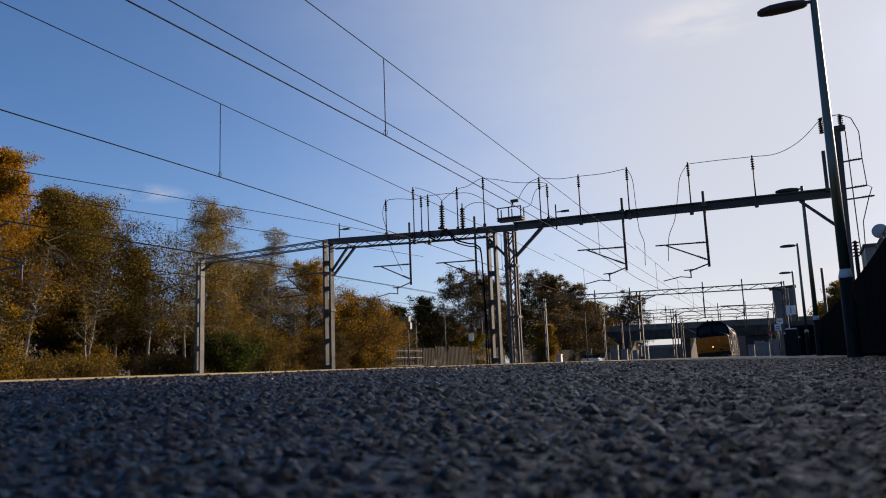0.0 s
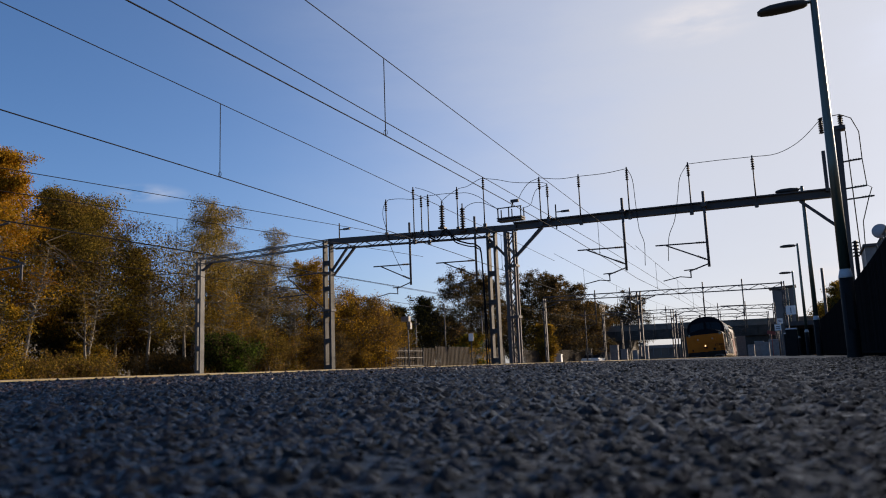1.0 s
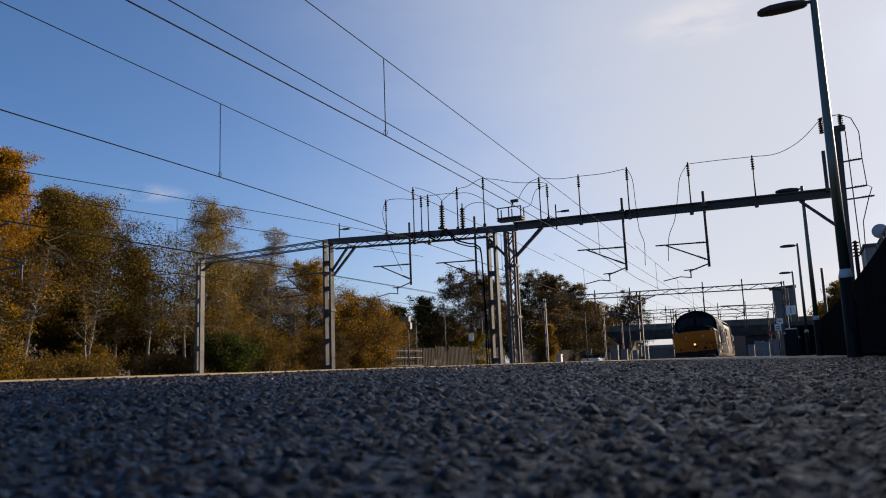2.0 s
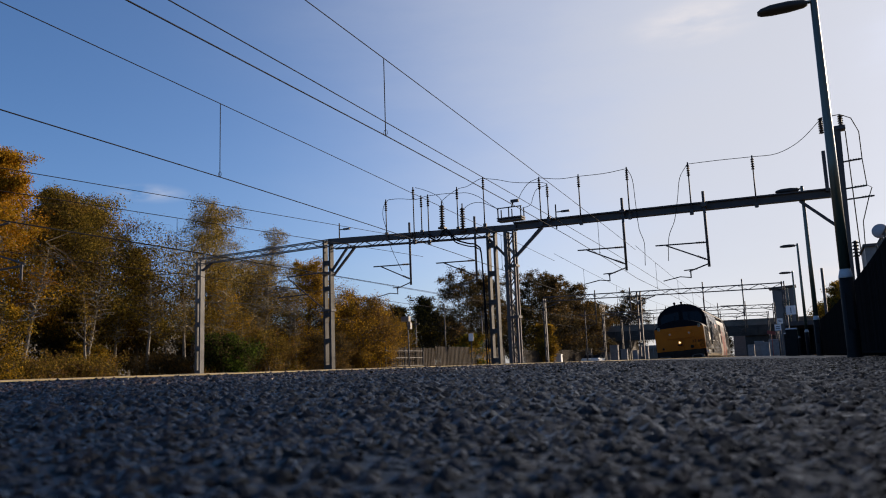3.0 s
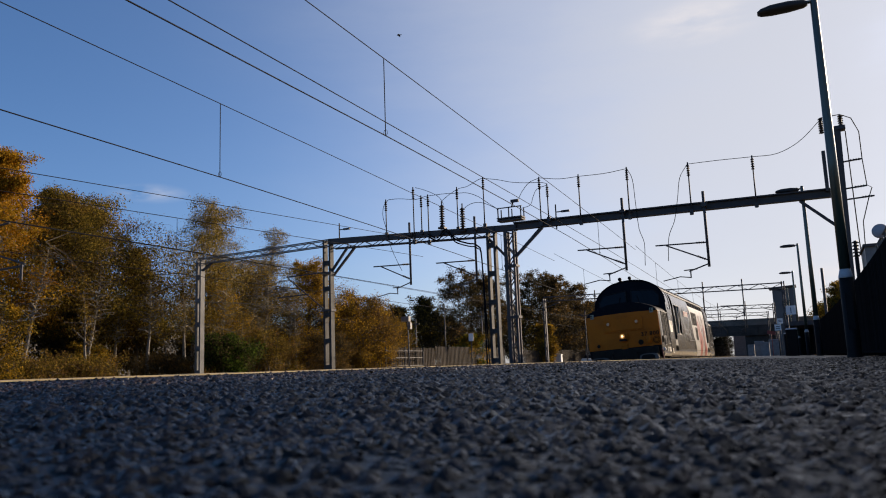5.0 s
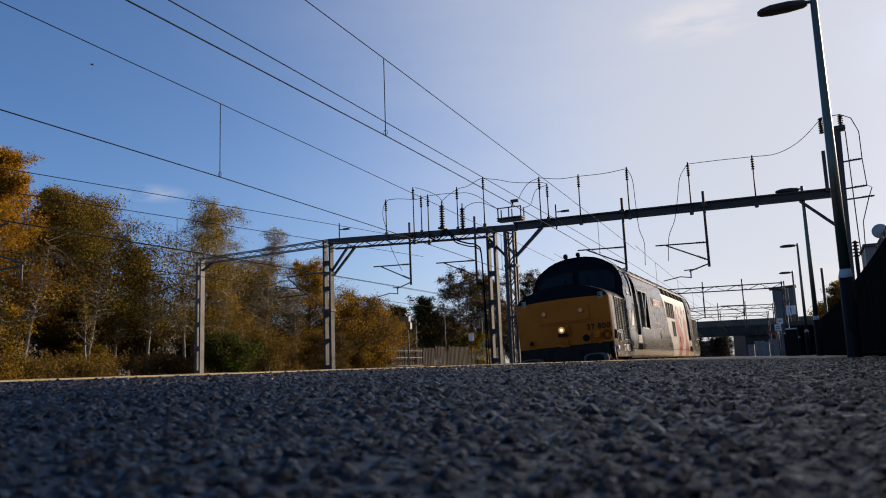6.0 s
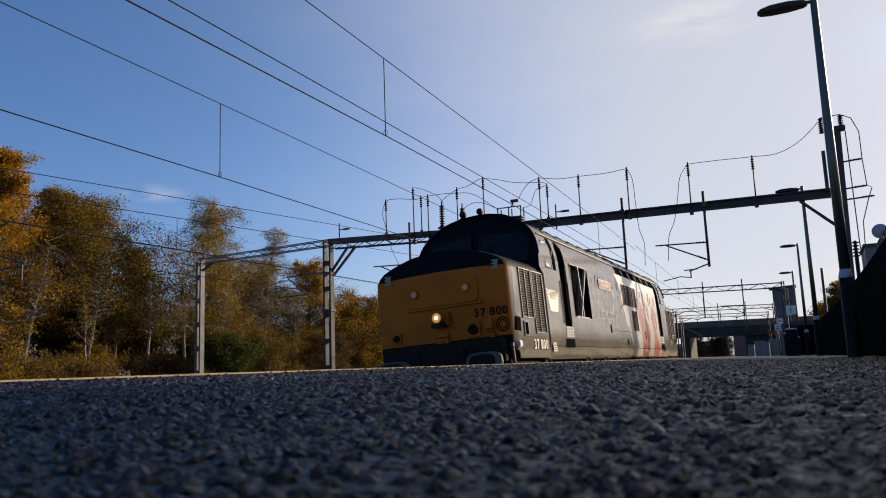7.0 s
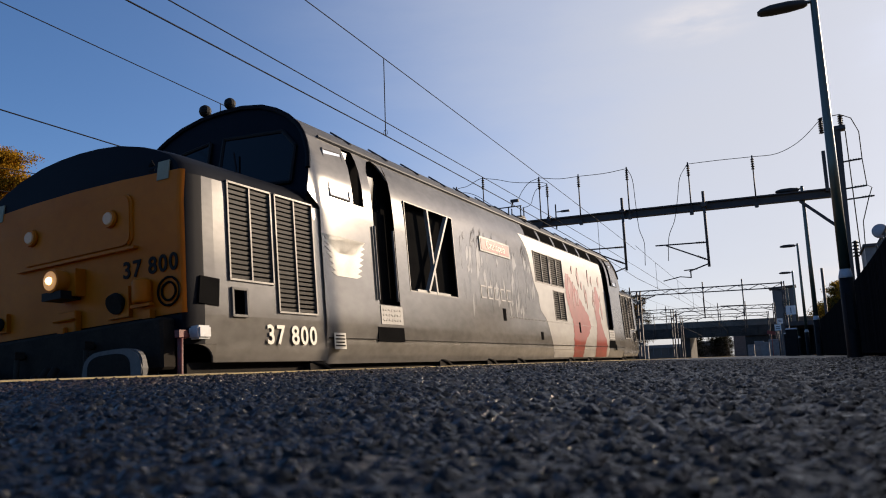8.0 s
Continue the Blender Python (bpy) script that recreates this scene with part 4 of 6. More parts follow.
        for k in range(4):
            box(bm, (s * 1.356, 2.28, 1.08 + k * 0.035), (0.004, 0.18 - 0.02 * (k % 2), 0.015))
        part("data_bar", bm, M_UNDER, dp)
    number_part("37 800", 0.20, M_DIGIT_DARK, loco, pose(0.945, NOSE_U - 0.020, 1.705, 90, 0, 0), 0.004)
    # roof gear
    for u in (4.6, 5.2, 7.0, 8.3, 12.6):
        bm = bmesh.new()
        box(bm, (0, u, 3.96), (0.9, 0.4, 0.06))
        part("roof_hatch", bm, M_ROOF, loco)
    for u in np.arange(3.2, 14.4, 0.9).tolist():
        bm = bmesh.new()
        box(bm, (0.95, u, 3.70), (0.35, 0.035, 0.022), pose(0, 0, 0, 0, 38, 0).to_3x3())
        part("roof_rib", bm, M_ROOF, loco)
    bm = bmesh.new()
    tube(bm, (0, 10.9, 3.95), (0, 10.9, 4.0), 0.62, 0.60, 24)
    part("fan_ring", bm, M_ROOF, loco)
    # underframe, tanks, bogies
    bm = bmesh.new()
    box(bm, (0, LOCO_LEN / 2, 0.86), (2.35, LOCO_LEN - 0.5, 0.16))
    box(bm, (0, LOCO_LEN / 2, 0.55), (2.3, 3.6, 0.5))
    part("underframe", bm, M_UNDER, loco)
    bm = bmesh.new()
    turned(bm, [(0.47, -0.07), (0.57, -0.06), (0.57, 0.04), (0.60, 0.06), (0.60, 0.075), (0.3, 0.07), (0.12, 0.10)], 24)
    bmesh.ops.transform(bm, matrix=pose(0.76, 0, 0, 0, -90, 0), verts=bm.verts)
    other = bm.copy()
    tmp = bpy.data.meshes.new("wheel_mirror")
    bmesh.ops.scale(other, vec=(-1, 1, 1), verts=other.verts)
    other.to_mesh(tmp)
    other.free()
    bm.from_mesh(tmp)
    bpy.data.meshes.remove(tmp)
    tube(bm, (-0.76, 0, 0), (0.76, 0, 0), 0.09, 0.09, 12)
    wheel_mesh = mesh_of("wheelset", bm, M_WHEEL)
    sets = []
    for pivot in (3.7, LOCO_LEN - 3.7):
        bm = bmesh.new()
        for w in (-0.98, 0.98):
            box(bm, (w, pivot, 0.62), (0.12, 5.0, 0.30))
            for a in (-2.05, 0, 2.05):
                box(bm, (w * 1.02, pivot + a, 0.57), (0.2, 0.36, 0.36))
        box(bm, (0, pivot, 0.68), (1.9, 0.6, 0.25))
        part("bogie_frame", bm, M_UNDER, loco)
        for a in (-2.05, 0, 2.05):
            sets.append((piece("wheelset", wheel_mesh, loco, pose(0, pivot + a, 0.57)), pivot + a))
    return loco, sets


M_GLASS_SIDE = mat("sky_reflecting_glass", (0.55, 0.56, 0.58), (0.48, 0.5, 0.52), 0.12, 0.75, scale=2)


# ================= overhead line =================
def insulator(bm, a, b, r=0.06, sheds=6):
    """A ribbed insulator between two points."""
    a, b = Vector(a), Vector(b)
    tube(bm, a, b, r * 0.45, r * 0.45, 7)
    for i in range(sheds):
        c = a.lerp(b, (i + 0.5) / sheds)
        d = (b - a).normalized() * 0.02
        tube(bm, c - d, c + d, r, r * 0.7, 10)


def lattice_post(bm, x, y, z0, z1, w=0.42, d=0.3, bar=0.09, step=0.45):
    for sx, wide in ((-1, bar * 1.7), (1, bar)):
        for sy in (-1, 1):
            strut(bm, (x + sx * w / 2, y + sy * d / 2, z0), (x + sx * w / 2, y + sy * d / 2, z1), wide, bar)
    k, z = 0, z0
    while z < z1 - 0.05:
        z2 = min(z + step, z1)
        for sy in (-1, 1):
            s = 1 if k % 2 else -1
            strut(bm, (x + s * w / 2, y + sy * d / 2, z), (x - s * w / 2, y + sy * d / 2, z2), 0.05, 0.03)
        z, k = z2, k + 1


def batten_post(bm, x, y, z0, z1, w=0.42, d=0.3):
    """Two channels joined by plates, with gaps between the plates."""
    for sx in (-1, 1):
        box(bm, (x + sx * (w / 2 - 0.05), y, (z0 + z1) / 2), (0.10, d, z1 - z0))
    z = z0 + 0.15
    while z < z1:
        box(bm, (x, y, z), (w - 0.2, d * 0.9, 0.20))
        z += 1.25


def truss_beam(bm, x0, x1, y, z0, z1, h=0.3, step=0.6, bar=0.05):
    """A lattice boom; z0 and z1 are its lower edge at each end."""
    def zz(x):
        return z0 + (z1 - z0) * (x - x0) / (x1 - x0)
    for dz in (0, h):
        for dy in (-0.15, 0.15):
            strut(bm, (x0, y + dy, z0 + dz), (x1, y + dy, z1 + dz), bar, bar)
    n = max(2, int(abs(x1 - x0) / step))
    for i in range(n):
        a, b = x0 + (x1 - x0) * i / n, x0 + (x1 - x0) * (i + 1) / n
        lo, hi = (0, h) if i % 2 else (h, 0)
        for dy in (-0.15, 0.15):
            strut(bm, (a, y + dy, zz(a) + lo), (b, y + dy, zz(b) + hi), 0.025, 0.025)


def cantilever(parent, x, y, top, bottom, reach, contact):
    """A drop tube with its registration arm, reaching towards the wire."""
    bm = bmesh.new()
    tube(bm, (x, y, top), (x, y, bottom), 0.055, 0.05, 8)
    box(bm, (x, y, top - 0.55), (0.2, 0.24, 0.12))
    part("drop_tube", bm, M_STEEL, parent)
    bm = bmesh.new()
    s = reach
    tube(bm, (x, y, bottom + 0.95), (x + s * 1.95, y, bottom + 1.0), 0.028, 0.028, 6)
    tube(bm, (x + s * 1.55, y, bottom + 0.97), (x, y, bottom + 0.25), 0.028, 0.028, 6)
    tube(bm, (x, y, bottom + 0.12), (x + s * 0.75, y, bottom - 0.12), 0.026, 0.026, 6)
    tube(bm, (x + s * 0.45, y, bottom - 0.05), (x + s * 0.95, y, bottom - 0.07), 0.022, 0.022, 6)
    tube(bm, (x + s * 0.7, y, bottom - 0.06), (x + s * 0.7, y, bottom - 0.38), 0.026, 0.026, 6)
    path_tube(bm, [(x + s * 0.7, y, bottom - 0.36), (x + s * 1.1, y, bottom - 0.30), (x + s * 1.75, y, contact)], 0.02, 6)
    part("registration_arm", bm, M_STEEL, parent)
    bm = bmesh.new()
    insulator(bm, (x + s * 0.1, y, bottom + 0.955), (x + s * 0.42, y, bottom + 0.965), 0.05, 4)
    insulator(bm, (x + s * 0.1, y, bottom + 0.30), (x + s * 0.42, y, bottom + 0.45), 0.05, 4)
    part("insulator", bm, M_INSUL, parent)


def eased(pts, n=4):
    """A smooth line through the points."""
    p = [Vector(q) for q in pts]
    p = [p[0] * 2 - p[1]] + p + [p[-1] * 2 - p[-2]]
    out = []
    for a, b, c, d in zip(p, p[1:], p[2:], p[3:]):
        for k in range(n):
            t = k / n
            out.append(0.5 * (2 * b + (c - a) * t + (2 * a - 5 * b + 4 * c - d) * t * t + (3 * b - a - 3 * c + d) * t ** 3))
    return out + [p[-2]]


PORTAL_Y = 31.0


def build_main_portal():
    y = PORTAL_Y
    g = thing("overhead_line_gantry", "dark steel railway gantry spanning all the tracks", "gantry")
    # solid boom on the near side, from the platform mast to the middle posts
    bm = bmesh.new()
    for dz in (0.0, 0.28):
        strut(bm, (1.1, y, 5.63 + dz), (-11.3, y, 5.78 + dz), 0.05, 0.30)
    strut(bm, (1.1, y, 5.77), (-11.3, y, 5.92), 0.22, 0.05)
    part("boom", bm, M_STEEL, g, "solid dark girder boom")
    bm = bmesh.new()
    strut(bm, (-11.2, y, 5.86), (-20.9, y, 6.24), 0.26, 0.26)
    truss_beam(bm, -12.3, -20.8, y + 0.25, 5.62, 5.92, 0.28, 0.55)
    part("boom", bm, M_STEEL, g, "girder boom with a lattice beside it")
    bm = bmesh.new()
    truss_beam(bm, -20.9, -29.2, y, 6.05, 5.88, 0.28, 0.55, 0.045)
    part("boom", bm, M_GALV, g, "slender lattice boom")
    # posts
    bm = bmesh.new()
    strut(bm, (1.25, y, -1.2), (1.42, y, 8.15), 0.30, 0.30)
    box(bm, (1.42, y, 8.12), (0.62, 0.4, 0.14))
    part("mast", bm, M_STEEL, g, "tall dark steel mast")
    for x, top, w, fn in ((-12.38, 5.98, 0.42, batten_post), (-11.5, 5.72, 0.36, lattice_post), (-20.97, 6.3, 0.44, batten_post), (-29.1, 6.1, 0.36, batten_post)):
        bm = bmesh.new()
        fn(bm, x, y, -1.2, top, w)
        part("mast", bm, (M_GALV if x < -25 else M_POST) if fn is batten_post else M_STEEL, g, "grey steel post with batten plates" if fn is batten_post else "lattice steel post")
    for a, b in (((-0.03, y, 5.60), (1.15, y, 4.48)), ((-10.03, y, 5.73), (-11.3, y, 4.57)), ((-10.2, y + 0.2, 5.73), (-11.3, y + 0.2, 4.7)), ((-12.6, y, 5.6), (-11.7, y, 4.6)), ((-19.8, y, 5.92), (-20.8, y, 4.75)), ((-19.5, y + 0.2, 5.92), (-20.8, y + 0.2, 4.6)), ((-28.2, y, 5.95), (-29.0, y, 5.5))):
        bm = bmesh.new()
        strut(bm, a, b, 0.10, 0.10)
        part("brace", bm, M_STEEL, g)
    # stays and brackets on the far posts
    for x, z in ((-20.97, 4.7), (-20.97, 2.9), (-11.5, 4.2), (-11.5, 2.0)):
        bm = bmesh.new()
        box(bm, (x, y, z), (0.56, 0.42, 0.10))
        part("bracket", bm, M_STEEL, g)
    for a, b in (((-20.97, 4.75), (-23.3, 4.68)), ((-21.1, 2.95), (-23.2, 4.6)), ((-22.0, 3.75), (-23.9, 3.7))):
        bm = bmesh.new()
        tube(bm, (a[0], y - 0.2, a[1]), (b[0], y - 0.2, b[1]), 0.03, 0.03, 6)
        part("side_arm", bm, M_STEEL, g)
    # uprights with insulators that carry the feeder cable
    tops = [(-17.57, 7.83, 6.1), (-16.11, 8.23, 5.6), (-15.71, 7.78, 6.0), (-15.36, 7.78, 5.5), (-13.89, 7.93, 5.95), (-12.6, 8.2, 5.95), (-10.01, 7.85, 5.75), (-9.67, 7.48, 5.9), (-8.29, 7.71, 5.6), (-6.27, 7.73, 5.6), (-3.87, 7.56, 5.5), (-1.51, 7.47, 5.5)]
    for x, top, low in tops:
        bm = bmesh.new()
        tube(bm, (x, y - 0.18, low), (x, y - 0.18, top - 0.3), 0.03, 0.025, 7)
        box(bm, (x, y - 0.16, low + 0.12), (0.14, 0.1, 0.2))
        tube(bm, (x, y - 0.18, top - 0.05), (x, y - 0.18, top + 0.06), 0.03, 0.03, 6)
        post = part("upright", bm, M_STEEL, g)
        bm = bmesh.new()
        insulator(bm, (x, y - 0.18, top - 0.5), (x, y - 0.18, top - 0.04), 0.07, 5)
        part("insulator", bm, M_INSUL, post)
    for x, top in ((-14.66, 7.24), (-13.65, 7.0)):
        bm = bmesh.new()
        insulator(bm, (x, y - 0.2, top - 1.0), (x, y - 0.2, top), 0.13, 9)
        tube(bm, (x, y - 0.2, top), (x, y - 0.2, top + 0.2), 0.03, 0.03, 6)
        box(bm, (x, y - 0.2, top - 1.05), (0.3, 0.3, 0.08))
        part("bushing", bm, M_INSUL, g, "large ribbed insulator")
    # switch on the middle post
    bm = bmesh.new()
    x0, x1, z0, z1 = -12.0, -10.85, 6.2, 6.75
    for z in (z0, z0 + 0.1):
        box(bm, ((x0 + x1) / 2, y, z), (x1 - x0, 0.5, 0.05))
    for x in (x0 + 0.05, -11.45, x1 - 0.05):
        tube(bm, (x, y - 0.2, z0), (x, y - 0.2, z1), 0.03, 0.03, 6)
        tube(bm, (x, y + 0.2, z0), (x, y + 0.2, z1), 0.03, 0.03, 6)
    tube(bm, (x0, y - 0.2, z1), (x1, y - 0.2, z1), 0.025, 0.025, 6)
    tube(bm, (-11.3, y - 0.2, z1), (-11.2, y - 0.2, 7.05), 0.035, 0.035, 6)
    box(bm, (-11.15, y - 0.2, 7.0), (0.35, 0.12, 0.12))
    part("isolator_switch", bm, M_STEEL, g, "switch frame on top of the gantry")
    # small lamps or vanes on stalks
    for x, z in ((-20.3, 6.35), (-9.4, 5.9)):
        bm = bmesh.new()
        tube(bm, (x, y, z - 0.3), (x, y, z + 0.75), 0.035, 0.03, 6)
        tube(bm, (x, y, z + 0.42), (x + 0.3, y, z + 0.42), 0.025, 0.025, 6)
        box(bm, (x + 0.42, y, z + 0.42), (0.35, 0.1, 0.08))
        part("stalk", bm, M_STEEL, g)
    # transformer plate, cable arms and insulators on the platform mast
    bm = bmesh.new()
    box(bm, (0.92, y - 0.2, 6.55), (0.12, 0.25, 1.5))
    part("cable_box", bm, M_STEEL, g)
    for x in (0.95, 1.6):
        bm = bmesh.new()
        insulator(bm, (x, y - 0.1, 8.0), (x, y - 0.1, 8.6), 0.10, 7)
        part("bushing", bm, M_INSUL, g, "ribbed insulator on the mast head")
    for z, l in ((6.85, 0.75), (5.85, 0.8), (5.45, 1.0)):
        bm = bmesh.new()
        tube(bm, (1.4, y, z), (1.4 + l, y, z + 0.04), 0.03, 0.03, 6)
        insulator(bm, (1.4 + l - 0.4, y, z + 0.03), (1.4 + l - 0.05, y, z + 0.04), 0.05, 4)
        part("cable_arm", bm, M_STEEL, g)
    for x, top, low in ((-6.54, 6.51, 3.55), (-3.39, 6.37, 3.42), (-16.32, 6.63, 3.75), (-13.06, 6.53, 3.62)):
        cantilever(g, x, y - 0.25, top, low, -1, low - 0.42)
    # feeder cables over the uprights, with loops and hanging tails
    bm = bmesh.new()
    for run in (((-17.43, 7.86), (-17.68, 7.59), (-17.74, 7.1), (-17.54, 6.36), (-17.36, 5.63), (-17.08, 4.98), (-16.8, 4.43)),
                ((-17.43, 7.86), (-16.84, 7.83), (-16.01, 7.69), (-15.61, 7.75), (-15.27, 7.77), (-14.5, 7.76), (-13.85, 7.7), (-13.38, 7.65), (-12.85, 7.41), (-12.32, 7.0), (-11.98, 6.75)),
                ((-15.99, 8.25), (-15.45, 8.04), (-14.88, 7.72), (-14.61, 7.38), (-14.6, 7.2)),
                ((-14.65, 7.45), (-14.22, 7.72), (-13.79, 7.9), (-13.37, 7.95), (-12.81, 8.18), (-12.55, 8.19), (-11.91, 8.05), (-11.31, 7.86), (-10.7, 7.74), (-9.94, 7.65), (-9.65, 7.55)),
                ((-11.0, 7.0), (-10.81, 7.35), (-10.45, 7.72), (-9.97, 7.86)),
                ((-10.86, 6.64), (-10.46, 6.73), (-10.31, 7.08), (-10.12, 7.38), (-9.67, 7.5)),
                ((-13.62, 6.9), (-13.41, 7.06), (-13.04, 7.16), (-12.59, 7.08), (-11.98, 6.75)),
                ((-10.0, 7.86), (-9.1, 7.69), (-8.26, 7.68), (-7.17, 7.65), (-6.25, 7.72)),
                ((-6.25, 7.72), (-6.06, 7.23), (-6.01, 6.36), (-5.94, 5.19), (-5.78, 4.6), (-5.81, 3.69)),
                ((-3.88, 7.55), (-4.21, 7.04), (-4.36, 6.22), (-4.54, 5.37), (-4.81, 4.73), (-4.9, 3.79)),
                ((-3.88, 7.55), (-2.74, 7.53), (-1.52, 7.48), (-0.63, 7.47), (0.18, 7.82), (0.93, 8.5))):
        path_tube(bm, eased([(x, y - 0.18, z) for x, z in run]), 0.013, 5)
    path_tube(bm, [(0.95, y - 0.1, 8.6), (1.6, y - 0.1, 8.62), (1.95, y, 8.45), (2.15, y, 7.9), (2.15, y, 6.9), (2.2, y, 5.9), (2.35, y, 5.8), (2.2, y, 5.4), (1.95, y, 4.6), (1.9, y, 3.2)], 0.018, 5)
    path_tube(bm, [(1.72, y, 8.0), (1.75, y, 4.0), (1.85, y, 1.0)], 0.02, 5)
    for dz, r in ((0.0, 0.035), (0.12, 0.028)):
        path_tube(bm, eased([(-15.4, y - 0.18, 6.0 - dz), (-14.9, y - 0.3, 5.75 - dz), (-14.4, y - 0.34, 6.1 - dz), (-14.0, y - 0.34, 5.6 - dz), (-13.4, y - 0.3, 5.35 - dz), (-12.95, y - 0.3, 5.2 - dz), (-12.75, y - 0.3, 4.4), (-12.72 + dz, y - 0.3, -0.5)]), r, 5)
    part("feeder_cable", bm, M_WIRE, g, "thin feeder cable strung from post to post")


def build_far_portals():
    for y, zt in ((72.0, 5.75), (104.0, 5.9), (122.0, 5.9)):
        g = thing("overhead_line_gantry", "slim lattice gantry farther along the line", "gantry", "gantries along the line")
        xr, xm, xl = bent(-0.05, y), bent(-12.35, y), bent(-21.5, y)
        bm = bmesh.new()
        truss_beam(bm, xr, xl, y, zt - 0.05, zt + 0.25, 0.42, 0.9, 0.07)
        part("boom", bm, M_STEEL, g)
        for x, w in ((xr, 0.36), (xm, 0.5), (xl, 0.36)):
            bm = bmesh.new()
            batten_post(bm, x, y, -1.2, zt + 0.5, w * 0.8, 0.3)
            part("mast", bm, M_STEEL, g)
        for a, b in ((xr, -1), (xm, 1), (xm, -1), (xl, 1)):
            bm = bmesh.new()
            strut(bm, (a + b * 1.5, y, zt + 0.05), (a, y, zt - 0.9 + 0.5), 0.08, 0.08)
            part("brace", bm, M_STEEL, g)
        for x0 in (-3.3, -6.6, -13.1, -16.4):
            cantilever(g, bent(x0, y), y - 0.2, zt + 0.95, 3.45, -1, 3.05)


def wire_span(name, label, pts, r, group="overhead wires"):
    bm = bmesh.new()
    path_tube(bm, pts, r, 5)
    return tagged(part(name, bm, M_WIRE), label, "wire", group)


def build_wires():
    """Contact and messenger wires from gantry to gantry, sagging between them."""
    for x0, zc, zm in ((-5.8, 3.69, 5.0), (-9.2, 3.50, 4.87)):
        for (ya, yb) in ((-36.0, PORTAL_Y), (PORTAL_Y, 72.0), (72.0, 104.0), (104.0, 122.0), (122.0, 165.0)):
            span = yb - ya
            def cz(y):
                return zc - 0.00062 * max(0.0, y - 3) ** 2 if ya < 0 else zc - 0.48
            k = 14
            wire_span("contact_wire", "thin contact wire over the track", [(bent(x0, y), y, cz(y)) for y in np.linspace(ya, yb, k).tolist()], 0.0095)
            def mz(y):
                if ya < 0:
                    return zm + 0.16 - 0.028 * (y - 3)
                f = (y - ya) / span
                return 4.55 - 1.0 * 4 * f * (1 - f) * 0.35
            wire_span("messenger_wire", "thin messenger wire above the contact wire", [(bent(x0, y), y, mz(y)) for y in np.linspace(ya, yb, k).tolist()], 0.008)
            ys = ([10.3] if ya < 0 else np.linspace(ya + 5, yb - 5, max(2, int(span / 8))).tolist())
            for y in ys + ([24.5] if ya < 0 else []):
                bm = bmesh.new()
                tube(bm, (bent(x0, y), y, cz(y)), (bent(x0, y), y, mz(y)), 0.008, 0.008, 5)
                for i in range(8):
                    a, b = i * 0.785, (i + 1) * 0.785
                    tube(bm, (bent(x0, y) + 0.035 * math.cos(a), y, cz(y) + 0.05 + 0.05 * math.sin(a)), (bent(x0, y) + 0.035 * math.cos(b), y, cz(y) + 0.05 + 0.05 * math.sin(b)), 0.004, 0.004, 4)
                tagged(part("dropper", bm, M_WIRE), "short vertical dropper between two wires", "wire", "droppers")
    wire_span("contact_wire", "second contact wire running beside the first", [(bent(-5.8, y), y, 3.99 - 0.010 * y) for y in (-36, 0, 8, 16, 24, 31, 45, 60, 72)], 0.008)
    wire_span("messenger_wire", "messenger wire over the farther tracks", [(-15.4 - 0.0004 * y * y, y, 3.97 + 0.0587 * y) for y in (-10, 0, 8, 16, 24, 31)], 0.010)
    wire_span("messenger_wire", "messenger wire over the farther tracks", [(-15.4 - 0.0004 * y * y, y, 3.60 + 0.046 * y) for y in (-10, 0, 8, 16, 24, 31)], 0.010)
    wire_span("contact_wire", "contact wire over the farther tracks", [(-15.4 - 0.0004 * y * y, y, 3.45) for y in (-10, 0, 8, 16, 24, 31, 50, 72)], 0.010)
    wire_span("contact_wire", "contact wire over the farther tracks", [(-18.8 - 0.0004 * y * y, y, 3.4) for y in (-10, 0, 8, 16, 24, 31, 50, 72)], 0.010)
    wire_span("messenger_wire", "messenger wire over the farther tracks", [(-18.8 - 0.0004 * y * y, y, 4.2) for y in (-10, 0, 8, 16, 24, 31, 50, 72)], 0.010)
    bm = bmesh.new()
    tube(bm, (-15.5, 15.6, 4.3), (-15.5, 15.6, 3.45), 0.007, 0.007, 5)
    tagged(part("dropper", bm, M_WIRE), "short vertical dropper between two wires", "wire", "droppers")
    # cantilever over the far-left tracks
    g = thing("cantilever_mast", "dark cantilever arms reaching over the far tracks", "mast")
    bm = bmesh.new()
    batten_post(bm, -31.0, 18.2, -1.2, 6.2, 0.3)
    part("mast", bm, M_STEEL, g)
    bm = bmesh.new()
    tube(bm, (-31, 18.2, 5.5), (-26.6, 18.4, 5.9), 0.05, 0.04, 6)
    tube(bm, (-31, 18.2, 4.0), (-25.8, 18.4, 4.2), 0.05, 0.04, 6)
    tube(bm, (-30, 18.3, 5.6), (-25.6, 18.4, 4.25), 0.04, 0.04, 6)
    tube(bm, (-25.8, 18.4, 4.3), (-25.8, 18.4, 3.7), 0.05, 0.05, 6)
    part("arm", bm, M_STEEL, g)


